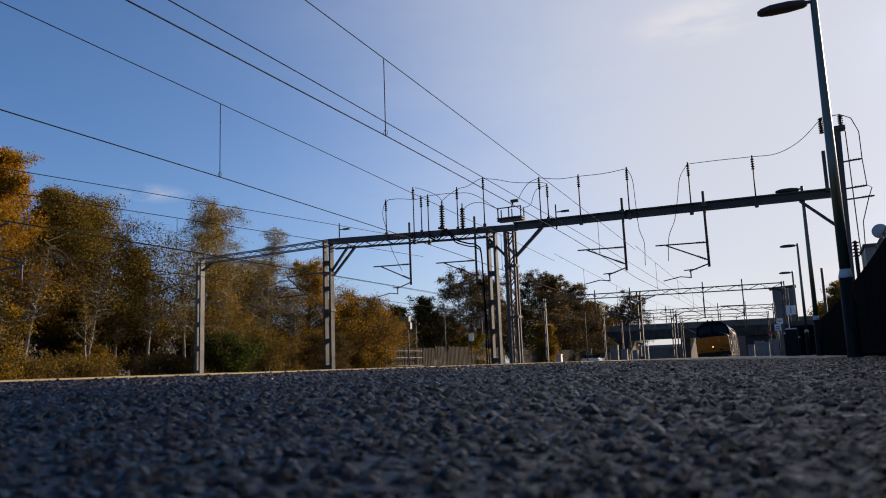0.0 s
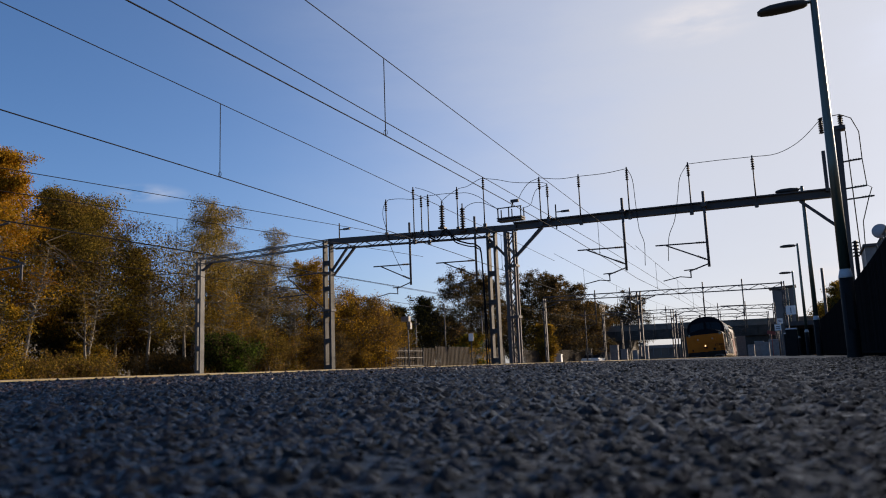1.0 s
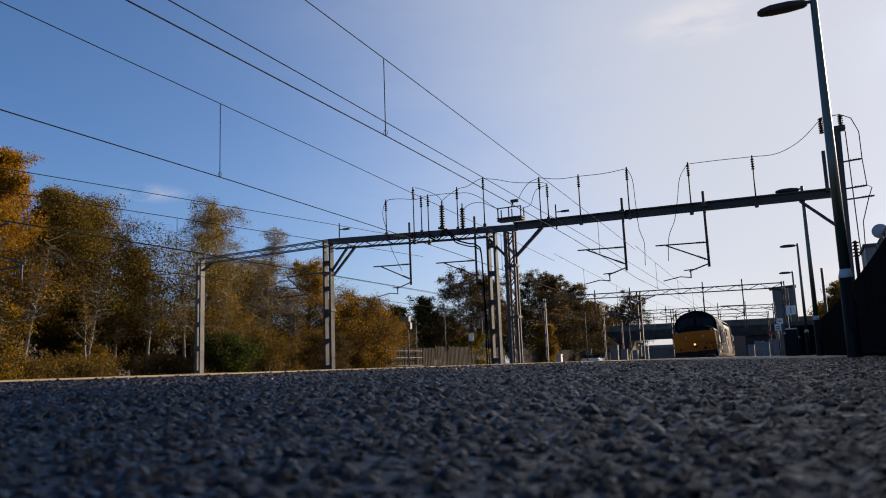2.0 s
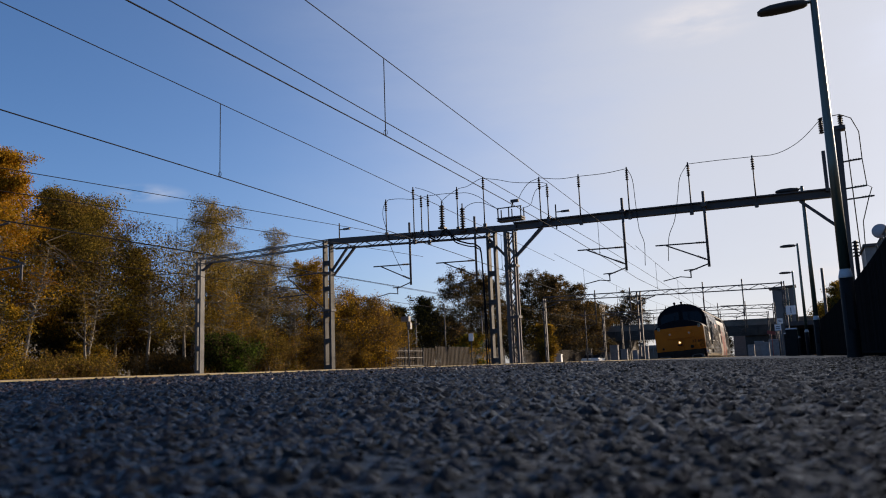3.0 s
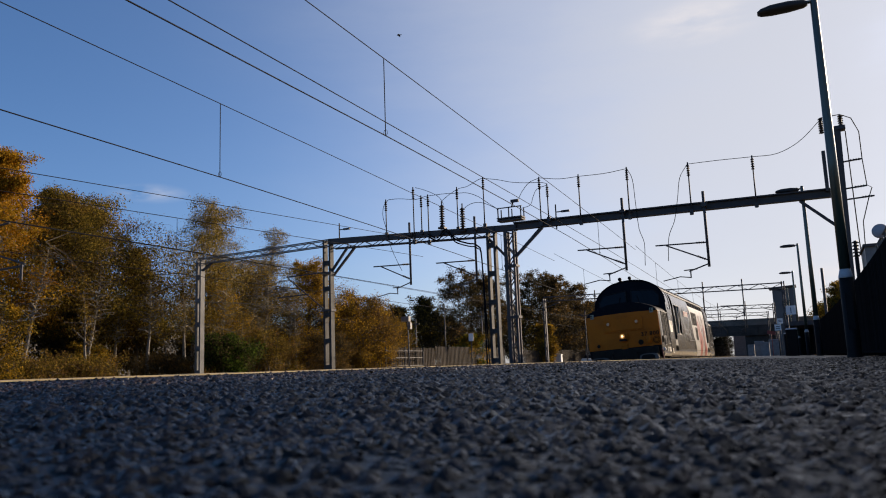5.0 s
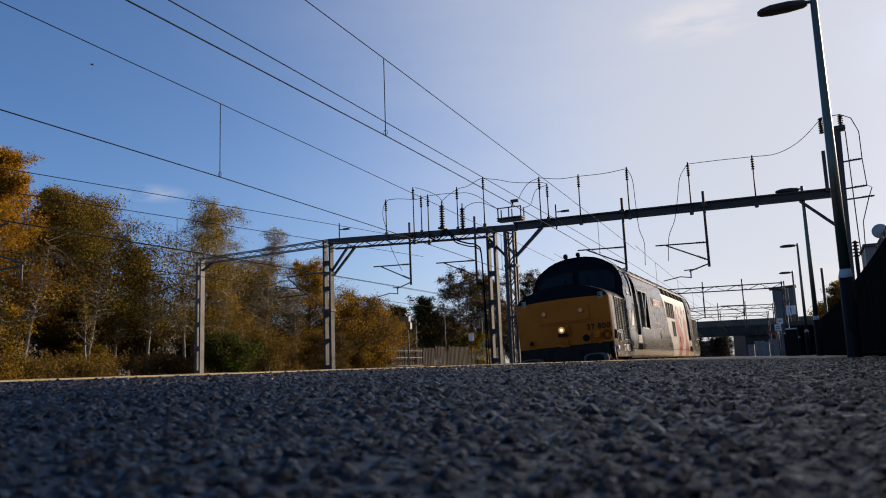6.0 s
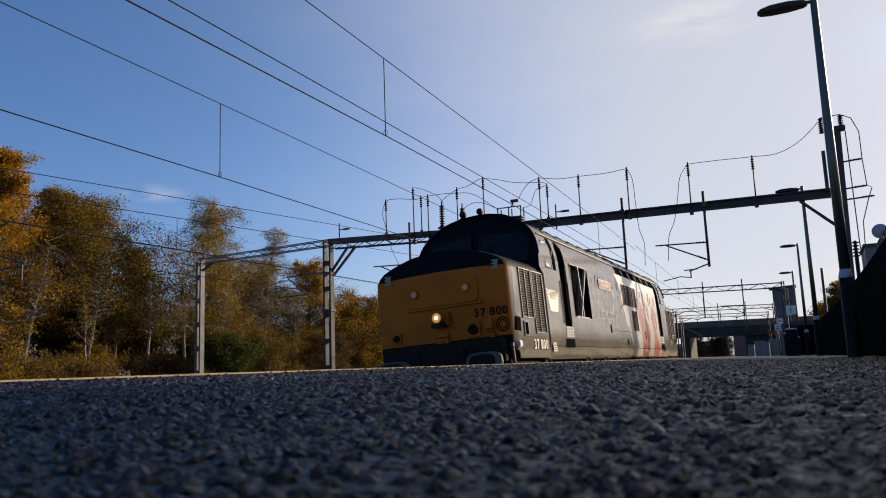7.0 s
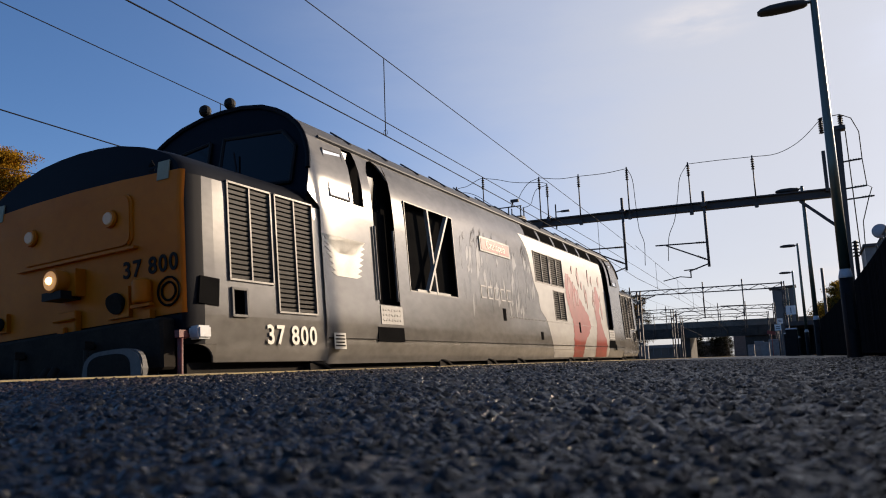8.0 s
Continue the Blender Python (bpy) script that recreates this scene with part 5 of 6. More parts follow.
# ================= lamps and fence on the platform =================
def build_lamp_post():
    lamp = thing("street_lamp", "dark green steel lamp post standing on the platform", "lamp post", "platform lamp posts")
    bm = bmesh.new()
    turned(bm, [(0.14, -0.05), (0.118, 0.02), (0.110, 0.08), (0.110, 1.30)], 18)
    box(bm, (-0.0, -0.107, 0.75), (0.11, 0.02, 0.6))
    part("base", bm, M_BLACK, lamp, "black base section with a door")
    bm = bmesh.new()
    turned(bm, [(0.115, 1.30), (0.115, 1.32), (0.08, 1.46), (0.07, 1.46)], 18)
    part("collar", bm, M_CAP, lamp, "pale grey conical collar")
    bm = bmesh.new()
    turned(bm, [(0.085, 1.45), (0.075, 3.5), (0.058, 6.2), (0.055, 6.28)], 16)
    part("column", bm, M_GREEN_POST, lamp)
    bm = bmesh.new()
    tube(bm, (0, 0, 6.18), (-0.16, 0, 6.19), 0.032, 0.032, 8)
    part("arm", bm, M_GREEN_POST, lamp)
    bm = bmesh.new()
    sec = []
    for x, h, w in ((-0.10, 0.05, 0.05), (-0.16, 0.09, 0.10), (-0.40, 0.115, 0.15), (-0.70, 0.11, 0.15), (-0.86, 0.075, 0.12), (-0.92, 0.03, 0.07)):
        sec.append([(x, w * math.cos(a), 6.155 + h * math.sin(a) * (1 if math.sin(a) > 0 else 0.55)) for a in [i * math.pi / 6 for i in range(13)]])
    loft(bm, sec)
    part("lamp_head", bm, M_LAMP_HEAD, lamp, "dark elongated lamp head")
    return lamp


def build_fence():
    """Close-boarded dark fence along the back of the platform."""
    fence = thing("platform_fence", "tall close-boarded fence painted black", "fence", kind="structure")
    H = 2.16
    bm = bmesh.new()
    box(bm, (0, 0, H / 2 - 0.12), (0.028, 0.158, H))
    me = mesh_of("board", bm, M_FENCE_DARK)
    y, k = 5.5, 0
    while k < 300:
        x = bent(FENCE_X, y)
        piece("board", me, fence, pose(x + 0.006 * (k % 2), y, platform_z(x, y) + 0.12 + 0.012 * noise.noise((k * 1.7, 0, 0)), 0, 0.4 * noise.noise((k, 5, 0)), math.degrees(y / BEND)))
        y += 0.166
        k += 1
    bm = bmesh.new()
    y = -30.0
    while y < 62:
        if not 5.4 < y < 55.4:
            x = bent(FENCE_X, y)
            box(bm, (x, y, platform_z(x, y) + H / 2), (0.03, 0.158, H))
        y += 0.166
    tagged(part("more_boards", bm, M_FENCE_DARK, fence), kind="stuff")
    bm = bmesh.new()
    for z in (0.35, 1.0, 1.75):
        for y in range(-30, 60, 3):
            strut(bm, (bent(FENCE_X + 0.06, y), y, z - 0.14), (bent(FENCE_X + 0.06, y + 3), y + 3, z - 0.14), 0.07, 0.05)
    for y in range(-30, 62, 3):
        box(bm, (bent(FENCE_X + 0.1, y), y, H / 2 - 0.1), (0.12, 0.12, H))
    part("rails_and_posts", bm, M_FENCE_DARK, fence)
    bm = bmesh.new()
    for y in range(-30, 62, 2):
        strut(bm, (bent(FENCE_X - 0.03, y), y, -0.03), (bent(FENCE_X - 0.03, y + 2), y + 2, -0.03), 0.05, 0.16)
    part("gravel_board", bm, M_FENCE_DARK, fence)


def build_right_clutter():
    # equipment cabin and dish behind the fence
    hut = thing("equipment_cabin", "grey equipment cabin with railings behind the fence", "cabin")
    bm = bmesh.new()
    box(bm, (2.05, 27.2, 1.0), (0.9, 2.0, 4.2))
    part("wall", bm, M_GREYBOX, hut)
    bm = bmesh.new()
    box(bm, (2.05, 27.2, 3.14), (1.0, 2.2, 0.08))
    part("roof", bm, M_STEEL, hut)
    bm = bmesh.new()
    for k in range(7):
        y = 21.0 + k * 0.7
        tube(bm, (1.85, y, -0.5), (1.85, y, 3.0), 0.025, 0.025, 6)
    tube(bm, (1.85, 20.8, 3.0), (1.85, 25.4, 3.0), 0.03, 0.03, 6)
    tube(bm, (1.85, 20.8, 2.5), (1.85, 25.4, 2.5), 0.03, 0.03, 6)
    part("railing", bm, M_GALV, hut)
    dish = thing("antenna_dish", "small grey round antenna on a short post", "antenna")
    bm = bmesh.new()
    tube(bm, (1.80, 23.0, -0.6), (1.86, 23.0, 2.9), 0.05, 0.05, 8)
    box(bm, (1.84, 23.0, 2.75), (0.28, 0.2, 0.12))
    part("post", bm, M_GALV, dish)
    bm = bmesh.new()
    turned(bm, [(0.04, -0.09), (0.15, -0.05), (0.20, 0.0), (0.19, 0.03), (0.02, 0.05)], 20)
    bmesh.ops.transform(bm, matrix=pose(1.80, 22.95, 3.10, 80, 0, -8), verts=bm.verts)
    part("dish", bm, M_DISH, dish)
    ins = thing("line_insulator", "dark ribbed insulator on a cable end", "insulator")
    bm = bmesh.new()
    insulator(bm, (1.45, 28.0, 3.0), (1.46, 28.0, 3.55), 0.12, 5)
    tube(bm, (1.45, 28.0, -1.2), (1.45, 28.0, 3.0), 0.06, 0.06, 8)
    part("body", bm, M_INSUL, ins)
    pole = thing("utility_pole", "thin dark wooden pole beyond the fence", "pole")
    bm = bmesh.new()
    tube(bm, (1.05, 74, -1), (1.05, 74, 7.3), 0.14, 0.11, 8)
    part("shaft", bm, M_STEEL, pole)
    # number sign on a post, waiting shelter roof, bins and cabinets at the far end
    sign = thing("platform_sign", "white platform number sign on a steel post", "sign")
    bm = bmesh.new()
    box(bm, (-1.35, 58, 3.0), (0.62, 0.06, 0.62))
    board = part("board", bm, M_WHITE, sign)
    text_part("digit", "1", 0.55, M_BLUE_SIGN, board, pose(-1.35, 57.96, 2.8, 90, 0, 0))
    bm = bmesh.new()
    tube(bm, (-1.6, 58.1, -0.1), (-1.6, 58.1, 3.35), 0.05, 0.05, 8)
    part("post", bm, M_GALV, sign)
    for x, y, z, s in ((-2.75, 70, 2.25, 0.5), (-3.2, 88, 3.5, 0.55)):
        sg = thing("station_sign", "small white sign on a post", "sign", "small station signs")
        bm = bmesh.new()
        box(bm, (x, y, z), (s, 0.05, s))
        part("board", bm, M_WHITE, sg)
        bm = bmesh.new()
        for k in range(2):
            box(bm, (x, y - 0.03, z - 0.08 + 0.16 * k), (s * 0.6, 0.01, 0.06))
        part("writing_bar", bm, M_BLUE_SIGN, sg)
        bm = bmesh.new()
        tube(bm, (x, y + 0.05, -0.1), (x, y + 0.05, z + 0.2), 0.05, 0.05, 8)
        part("post", bm, M_GALV, sg)
    red = thing("station_sign", "red and white sign by the far shelter", "sign")
    bm = bmesh.new()
    box(bm, (-4.0, 85, 2.25), (0.8, 0.06, 0.35), pose(0, 0, 0, 0, 12, 0).to_3x3())
    tube(bm, (-4.0, 85.1, -0.1), (-4.0, 85.1, 2.3), 0.04, 0.04, 6)
    part("board", bm, M_RED, red)
    shelter = thing("waiting_shelter", "dark low platform shelter with a flat roof", "shelter")
    bm = bmesh.new()
    box(bm, (-0.9, 66, 2.15), (2.2, 9, 0.18))
    box(bm, (-0.9, 66, 2.3), (1.8, 8.6, 0.14))
    part("roof", bm, M_STEEL, shelter)
    bm = bmesh.new()
    box(bm, (-0.1, 66, 1.0), (0.08, 8.6, 2.2))
    box(bm, (-0.9, 70, 1.0), (1.6, 0.08, 2.2))
    part("wall", bm, M_FENCE_DARK, shelter)
    for i in range(4):
        bm = bmesh.new()
        tube(bm, (-1.75, 62.5 + i * 2.4, -0.1), (-1.75, 62.5 + i * 2.4, 2.1), 0.05, 0.05, 8)
        part("post", bm, M_STEEL, shelter)
    for x, y, w, h, m in ((-1.0, 40, 0.5, 1.25, M_BLACK), (-1.2, 44, 0.55, 1.15, M_BLACK), (-1.3, 50, 0.6, 1.3, M_BLACK), (-5.1, 92, 0.9, 1.5, M_GREYBOX), (-5.9, 96, 1.0, 1.7, M_GREYBOX), (-6.6, 93, 0.7, 1.3, M_GREYBOX), (-4.5, 100, 1.2, 1.9, M_GREYBOX)):
        c = thing("platform_cabinet", "small upright cabinet on the platform", "cabinet", "cabinets along the platform")
        bm = bmesh.new()
        box(bm, (x, y, h / 2 - 0.1), (w, 0.5, h))
        bmesh.ops.bevel(bm, geom=bm.edges[:], offset=0.03, segments=1, affect="EDGES")
        part("body", bm, m, c)
        bm = bmesh.new()
        box(bm, (x, y, h - 0.07), (w * 1.08, 0.56, 0.06), taper=0.8)
        part("lid", bm, M_CAP if m is M_BLACK else m, c)


# ================= trees =================
def tree(name, label, x, y, z, height, spread, leaves, leaf_mats, seed, bark=None, leaf=0.13, base=0.22, droop=0.0, trunks=1, bare=0.0):
    """A tapered trunk, limbs, twigs, and leaves in loose clumps round the twig ends."""
    rng = random.Random(seed)
    t = thing(name, label, "bush" if name == "bush" else "tree", at=pose(x, y, z))
    bm = bmesh.new()
    tips = []
    for k in range(trunks):
        lean = Vector((rng.uniform(-0.1, 0.1) * trunks, rng.uniform(-0.1, 0.1) * trunks, 1)).normalized()
        p0, r = Vector((rng.uniform(-0.35, 0.35) * (trunks - 1), rng.uniform(-0.35, 0.35) * (trunks - 1), -0.3)), 0.016 * height / trunks ** 0.4 + 0.02
        n = 9
        spine = [p0]
        for i in range(n):
            lean = (lean + Vector((rng.uniform(-0.07, 0.07), rng.uniform(-0.07, 0.07), 0.02))).normalized()
            spine.append(spine[-1] + lean * (height * 0.95 / n))
        for i in range(n):
            tube(bm, spine[i], spine[i + 1], r * (1 - i / n) + 0.012, r * (1 - (i + 1) / n) + 0.01, 6, False)
        limbs = int((60 if height > 5 else 16) / trunks ** 0.5)
        for j in range(limbs):
            f = base + (1 - base) * ((j + rng.random()) / limbs) ** 0.9
            i = min(n - 1, int(f * n))
            o = spine[i].lerp(spine[i + 1], f * n - i)
            a = j * 2.4 + rng.uniform(-0.5, 0.5)
            width = spread * (math.sin(min(1.0, 0.25 + (f - base) / (1 - base)) * math.pi * 0.92) ** 0.7) * rng.uniform(0.55, 1.1)
            d = Vector((math.cos(a), math.sin(a), rng.uniform(0.15, 0.9) - droop * 0.3)).normalized()
            q, rr = o, r * (1 - f) * 0.5 + 0.015
            for s in range(4):
                e = q + d * width / 4
                tube(bm, q, e, rr * (1 - s / 5), rr * (1 - (s + 1) / 5), 5, False)
                for _ in range(3):
                    w = e + Vector((rng.gauss(0, 1), rng.gauss(0, 1), rng.gauss(0.1, 0.8) - droop)) * width * 0.16
                    tube(bm, e, w, rr * 0.3 + 0.004, 0.004, 3, False)
                    if s > 0 or rng.random() < 0.5:
                        tips.append((w, 0.12 * width + 0.2))
                q = e
                d = (d + Vector((rng.uniform(-0.3, 0.3), rng.uniform(-0.3, 0.3), rng.uniform(-0.15, 0.2) - droop * 0.5))).normalized()
            tips.append((q, 0.12 * width + 0.2))
    part("trunk", bm, bark or M_BARK, t, "trunk with limbs and twigs")
    tips = [q for q in tips if rng.random() >= bare]
    for mi, lm in enumerate(leaf_mats):
        share = [q for i, q in enumerate(tips) if (i * 7 // 5 + rng.randrange(2)) % len(leaf_mats) == mi]
        V, F, k = [], [], 0
        per = max(1, int(5.2 * leaves / len(leaf_mats) / max(1, len(share))))
        for c, s in share:
            s *= 0.6
            for _ in range(int(per * rng.uniform(0.5, 1.5))):
                o = c + Vector((rng.gauss(0, s), rng.gauss(0, s), rng.gauss(0, s * 0.75) - droop * abs(rng.gauss(0, s * 1.6))))
                if o.z < 0.05:
                    continue
                a = Vector((rng.gauss(0, 1), rng.gauss(0, 1), rng.gauss(0, 1) - droop)).normalized()
                b = a.orthogonal().normalized()
                b = Matrix.Rotation(rng.uniform(0, 6.28), 3, a) @ b
                z_ = leaf * rng.uniform(0.45, 1.05)
                V.extend([o, o + a * z_ * 0.5 + b * z_ * 0.34, o + a * z_, o + a * z_ * 0.5 - b * z_ * 0.34])
                F.append((k, k + 1, k + 2, k + 3))
                k += 4
        if V:
            tagged(soup("crown", V, F, lm, t), kind="stuff")
    return t


def build_trees():
    T_ = tree
    # along the far side of the tracks: (x/y bearing) worked out to places
    T_("tree", "tall birch with bright orange autumn leaves", -40.6, 27.4, 0.0, 14.5, 3.7, 12000, [L_ORANGE, L_ORANGE, L_GOLD], 11, M_BIRCH, 0.15, 0.2, 0.3)
    T_("tree", "orange-leaved tree beside the railway", -43.6, 33.2, 0.0, 13.3, 3.0, 5000, [L_ORANGE, L_ORANGE, L_OLIVE], 12, M_BIRCH, 0.14, 0.5, 0.2)
    T_("tree", "broad olive-brown tree with dense small leaves", -40.0, 33.7, 0.0, 12.7, 6.4, 26000, [L_OLIVE, L_OLIVE, L_BROWN, L_OLIVE], 13, M_BARK, 0.13, 0.2, 0.3, 2)
    T_("tree", "dense olive-brown tree beside the line", -40.6, 37.2, 0.0, 9.2, 3.0, 7000, [L_OLIVE, L_BROWN], 14, M_BARK, 0.13, 0.24, 0.2, 2)
    T_("tree", "airy silver birch with thin drooping twigs", -38.9, 40.8, 0.0, 13.2, 4.3, 12000, [L_BIRCH, L_OLIVE, L_BIRCH], 15, M_BIRCH, 0.10, 0.2, 0.5, 2)
    T_("tree", "slender golden birch beside the line", -37.8, 42.5, 0.0, 9.0, 2.5, 7000, [L_GOLD, L_GOLD, L_BROWN], 16, M_BIRCH, 0.12, 0.15, 0.5)
    T_("tree", "thin birch with sparse olive leaves", -38.2, 47.0, 0.0, 12.2, 2.8, 2600, [L_BIRCH], 17, M_BIRCH, 0.10, 0.3, 0.4, 2)
    T_("tree", "brown-leaved tree with bare twigs", -39.4, 49.5, 0.0, 9.5, 4.4, 9500, [L_BROWN, L_BROWN, L_GOLD], 18, M_BARK, 0.13, 0.12, 0.15, 2)
    T_("tree", "brown and golden autumn tree", -38.1, 53.0, 0.0, 9.7, 4.0, 9500, [L_BROWN, L_GOLD, L_GOLD], 19, M_BARK, 0.13, 0.1, 0.15, 2)
    T_("tree", "low golden-brown tree by the line", -36.7, 57.0, 0.0, 6.9, 4.0, 9500, [L_BROWN, L_GOLD, L_BROWN], 20, M_BARK, 0.13, 0.06, 0.1, 3)
    T_("tree", "low golden-brown tree by the line", -36.0, 61.0, 0.0, 5.9, 3.5, 7500, [L_GOLD, L_BROWN, L_BROWN], 21, M_BARK, 0.13, 0.06, 0.1, 3)
    T_("bush", "round glossy green laurel bush", -33.5, 38.6, -0.1, 2.9, 1.9, 6500, [L_GREEN, L_GREEN, L_DARK], 22, M_BARK, 0.14, 0.02, 0.0, 4)
    for i, (x, y, h, s, m) in enumerate(((-35.2, 22.6, 4.4, 2.6, [L_GOLD, L_OLIVE]), (-35.5, 26.5, 1.5, 2.0, [L_OLIVE, L_BROWN]), (-36, 30.0, 1.5, 2.0, [L_OLIVE, L_BROWN]), (-36.4, 32.0, 2.7, 1.0, [L_GOLD, L_OLIVE]), (-36, 36.0, 1.6, 2.0, [L_DARK, L_BROWN]), (-35, 45.5, 3.6, 2.2, [L_BROWN, L_OLIVE]), (-34.5, 50.5, 3.2, 2.2, [L_BROWN, L_DARK]), (-34, 56.0, 2.6, 2.0, [L_BROWN, L_GOLD]))):
        T_("bush", "straggling autumn bush at the edge of the railway", x, y, -0.2, h, s, int(1500 * s), m, 40 + i, M_BARK, 0.11, 0.03, 0.1, 4)
    # thin bare stems among the trees
    for i in range(16):
        y = 22 + i * 1.9 + 0.7 * math.sin(i * 3.3)
        T_("tree", "thin pale sapling stem with few leaves", -37.5 + 1.2 * math.sin(i * 1.9), y, 0.0, 6.5 + 1.6 * math.sin(i * 2.7), 1.1, 260, [L_OLIVE, L_BROWN], 140 + i, M_BIRCH, 0.11, 0.45, 0.2)
    # understorey behind them, the trees' shade put into its dark leaf colour
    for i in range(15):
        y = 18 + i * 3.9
        T_("bush", "tangled thicket, leaves coloured dark for the shade of the trees", -44.5 + 1.6 * math.sin(i * 2.1), y, 0.1, 5.0 + 1.1 * math.sin(i * 1.7), 3.0, 2600, [L_DARK, L_DARK, L_BROWN], 60 + i, M_BARK, 0.22, 0.02, 0.0, 4)
    # trees beyond the wooden fence, in the middle distance
    for i, (r, y, h, s, m, b) in enumerate(((-0.548, 84, 8.5, 3.4, [L_DARK, L_OLIVE], 0), (-0.50, 88, 9.6, 3.6, [L_DARK, L_OLIVE, L_DARK], 0), (-0.445, 92, 13.2, 6.0, [L_DARK, L_DARK, L_BROWN, L_DARK], 0.52), (-0.405, 96, 12.2, 5.0, [L_DARK, L_DARK, L_BROWN, L_DARK], 0.52), (-0.345, 104, 13.6, 5.2, [L_DARK, L_DARK, L_BROWN, L_DARK], 0.42), (-0.315, 108, 13.4, 4.6, [L_DARK, L_DARK, L_BROWN, L_DARK], 0.47), (-0.285, 112, 12.4, 4.6, [L_DARK, L_DARK, L_BROWN, L_DARK], 0.57), (-0.262, 118, 10.0, 4.0, [L_DARK, L_DARK, L_BROWN, L_DARK], 0.52), (-0.375, 100, 9.0, 4.0, [L_DARK, L_OLIVE], 0), (-0.212, 150, 13.6, 4.4, [L_DARK, L_DARK, L_BROWN, L_DARK], 0.57), (-0.232, 155, 12.6, 3.6, [L_DARK, L_DARK, L_BROWN, L_DARK], 0.62), (-0.47, 100, 8.0, 4.5, [L_DARK, L_BROWN], 0), (-0.325, 96, 6.0, 1.5, [L_GOLD, L_BROWN], 0.2), (-0.30, 120, 7.5, 4.5, [L_DARK, L_BROWN], 0))):
        T_("tree", "dark half-bare tree beyond the fence", r * y, y, -0.5, h, s, 5200, m, 90 + i, M_BARK, 0.22, 0.16, 0.05, 2, b)
    # bushes added to close the bright gap under the bridge, in shaded leaf colour
    for i in range(4):
        T_("bush", "thicket added beyond the bridge, leaves coloured as if shaded", -30.5 + i * 3.0, 214 + i, -0.5, 6.5, 3.4, 1500, [L_SHADE], 130 + i, M_BARK, 0.3, 0.02, 0, 4)
    T_("bush", "yellow-green bush behind the fence", -33.9, 76, -0.2, 4.0, 1.7, 2600, [L_GOLD, L_GREEN], 120, M_BARK, 0.15, 0.02, 0, 3)
    T_("tree", "leafy tree beyond the platform fence", 2.6, 92, -0.5, 8.2, 2.9, 4500, [L_OLIVE, L_GOLD, L_DARK], 121, M_BARK, 0.2, 0.12, 0.1, 2)
    T_("tree", "leafy tree beyond the platform fence", 1.2, 118, -0.5, 7.6, 3.0, 3500, [L_OLIVE, L_DARK], 122, M_BARK, 0.22, 0.1, 0.1, 2)


def build_verge():
    """Dry grass and fallen leaves along the far side."""
    rng = np.random.default_rng(8)
    V, F, k = [], [], 0
    for _ in range(16000):
        y = rng.uniform(14, 95)
        x = bent(rng.uniform(-36.5, -30.8), y)
        h, a, w = rng.uniform(0.15, 0.75), rng.uniform(0, 6.28), rng.uniform(0.01, 0.035)
        z = -1.32 + 1.5 * min(1, max(0, (-30 - x + bent(0, y)) / 6)) - 0.05
        c, s = math.cos(a), math.sin(a)
        l = rng.uniform(-0.25, 0.25, 2)
        V.extend([(x - c * w, y - s * w, z), (x + c * w, y + s * w, z), (x + l[0], y + l[1], z + h)])
        F.append((k, k + 1, k + 2))
        k += 3
    tagged(soup("dry_grass", V, F, L_BROWN), "tufts of dry brown grass beside the tracks", "grass", kind="stuff")


# ================= far side fences, bridge and buildings =================
def wooden_fence(label, xa, ya, xb, yb, h, posts=True):
    f = thing("wooden_fence", label, "fence", "wooden fence panels")
    a, b = Vector((xa, ya, 0)), Vector((xb, yb, 0))
    n = int((b - a).length / 0.15)
    rng = random.Random(int(xa * 10))
    d = (b - a).normalized()
    m = Matrix(((d.x, -d.y, 0), (d.y, d.x, 0), (0, 0, 1)))
    bm = bmesh.new()
    for i in range(n):
        c = a.lerp(b, (i + 0.5) / n)
        hh = h + rng.uniform(-0.04, 0.04)
        box(bm, (c.x + (0.03 if i % 2 else 0.0), c.y, hh / 2 - 0.35), (0.12, 0.025, hh + 0.7), m)
    tagged(part("boarding", bm, M_FENCE_WOOD, f), kind="stuff")
    bm = bmesh.new()
    for z in (0.4, h - 0.4):
        strut(bm, a + Vector((0, 0.06, z)), b + Vector((0, 0.06, z)), 0.08, 0.05)
    part("rail", bm, M_FENCE_WOOD, f)
    return f


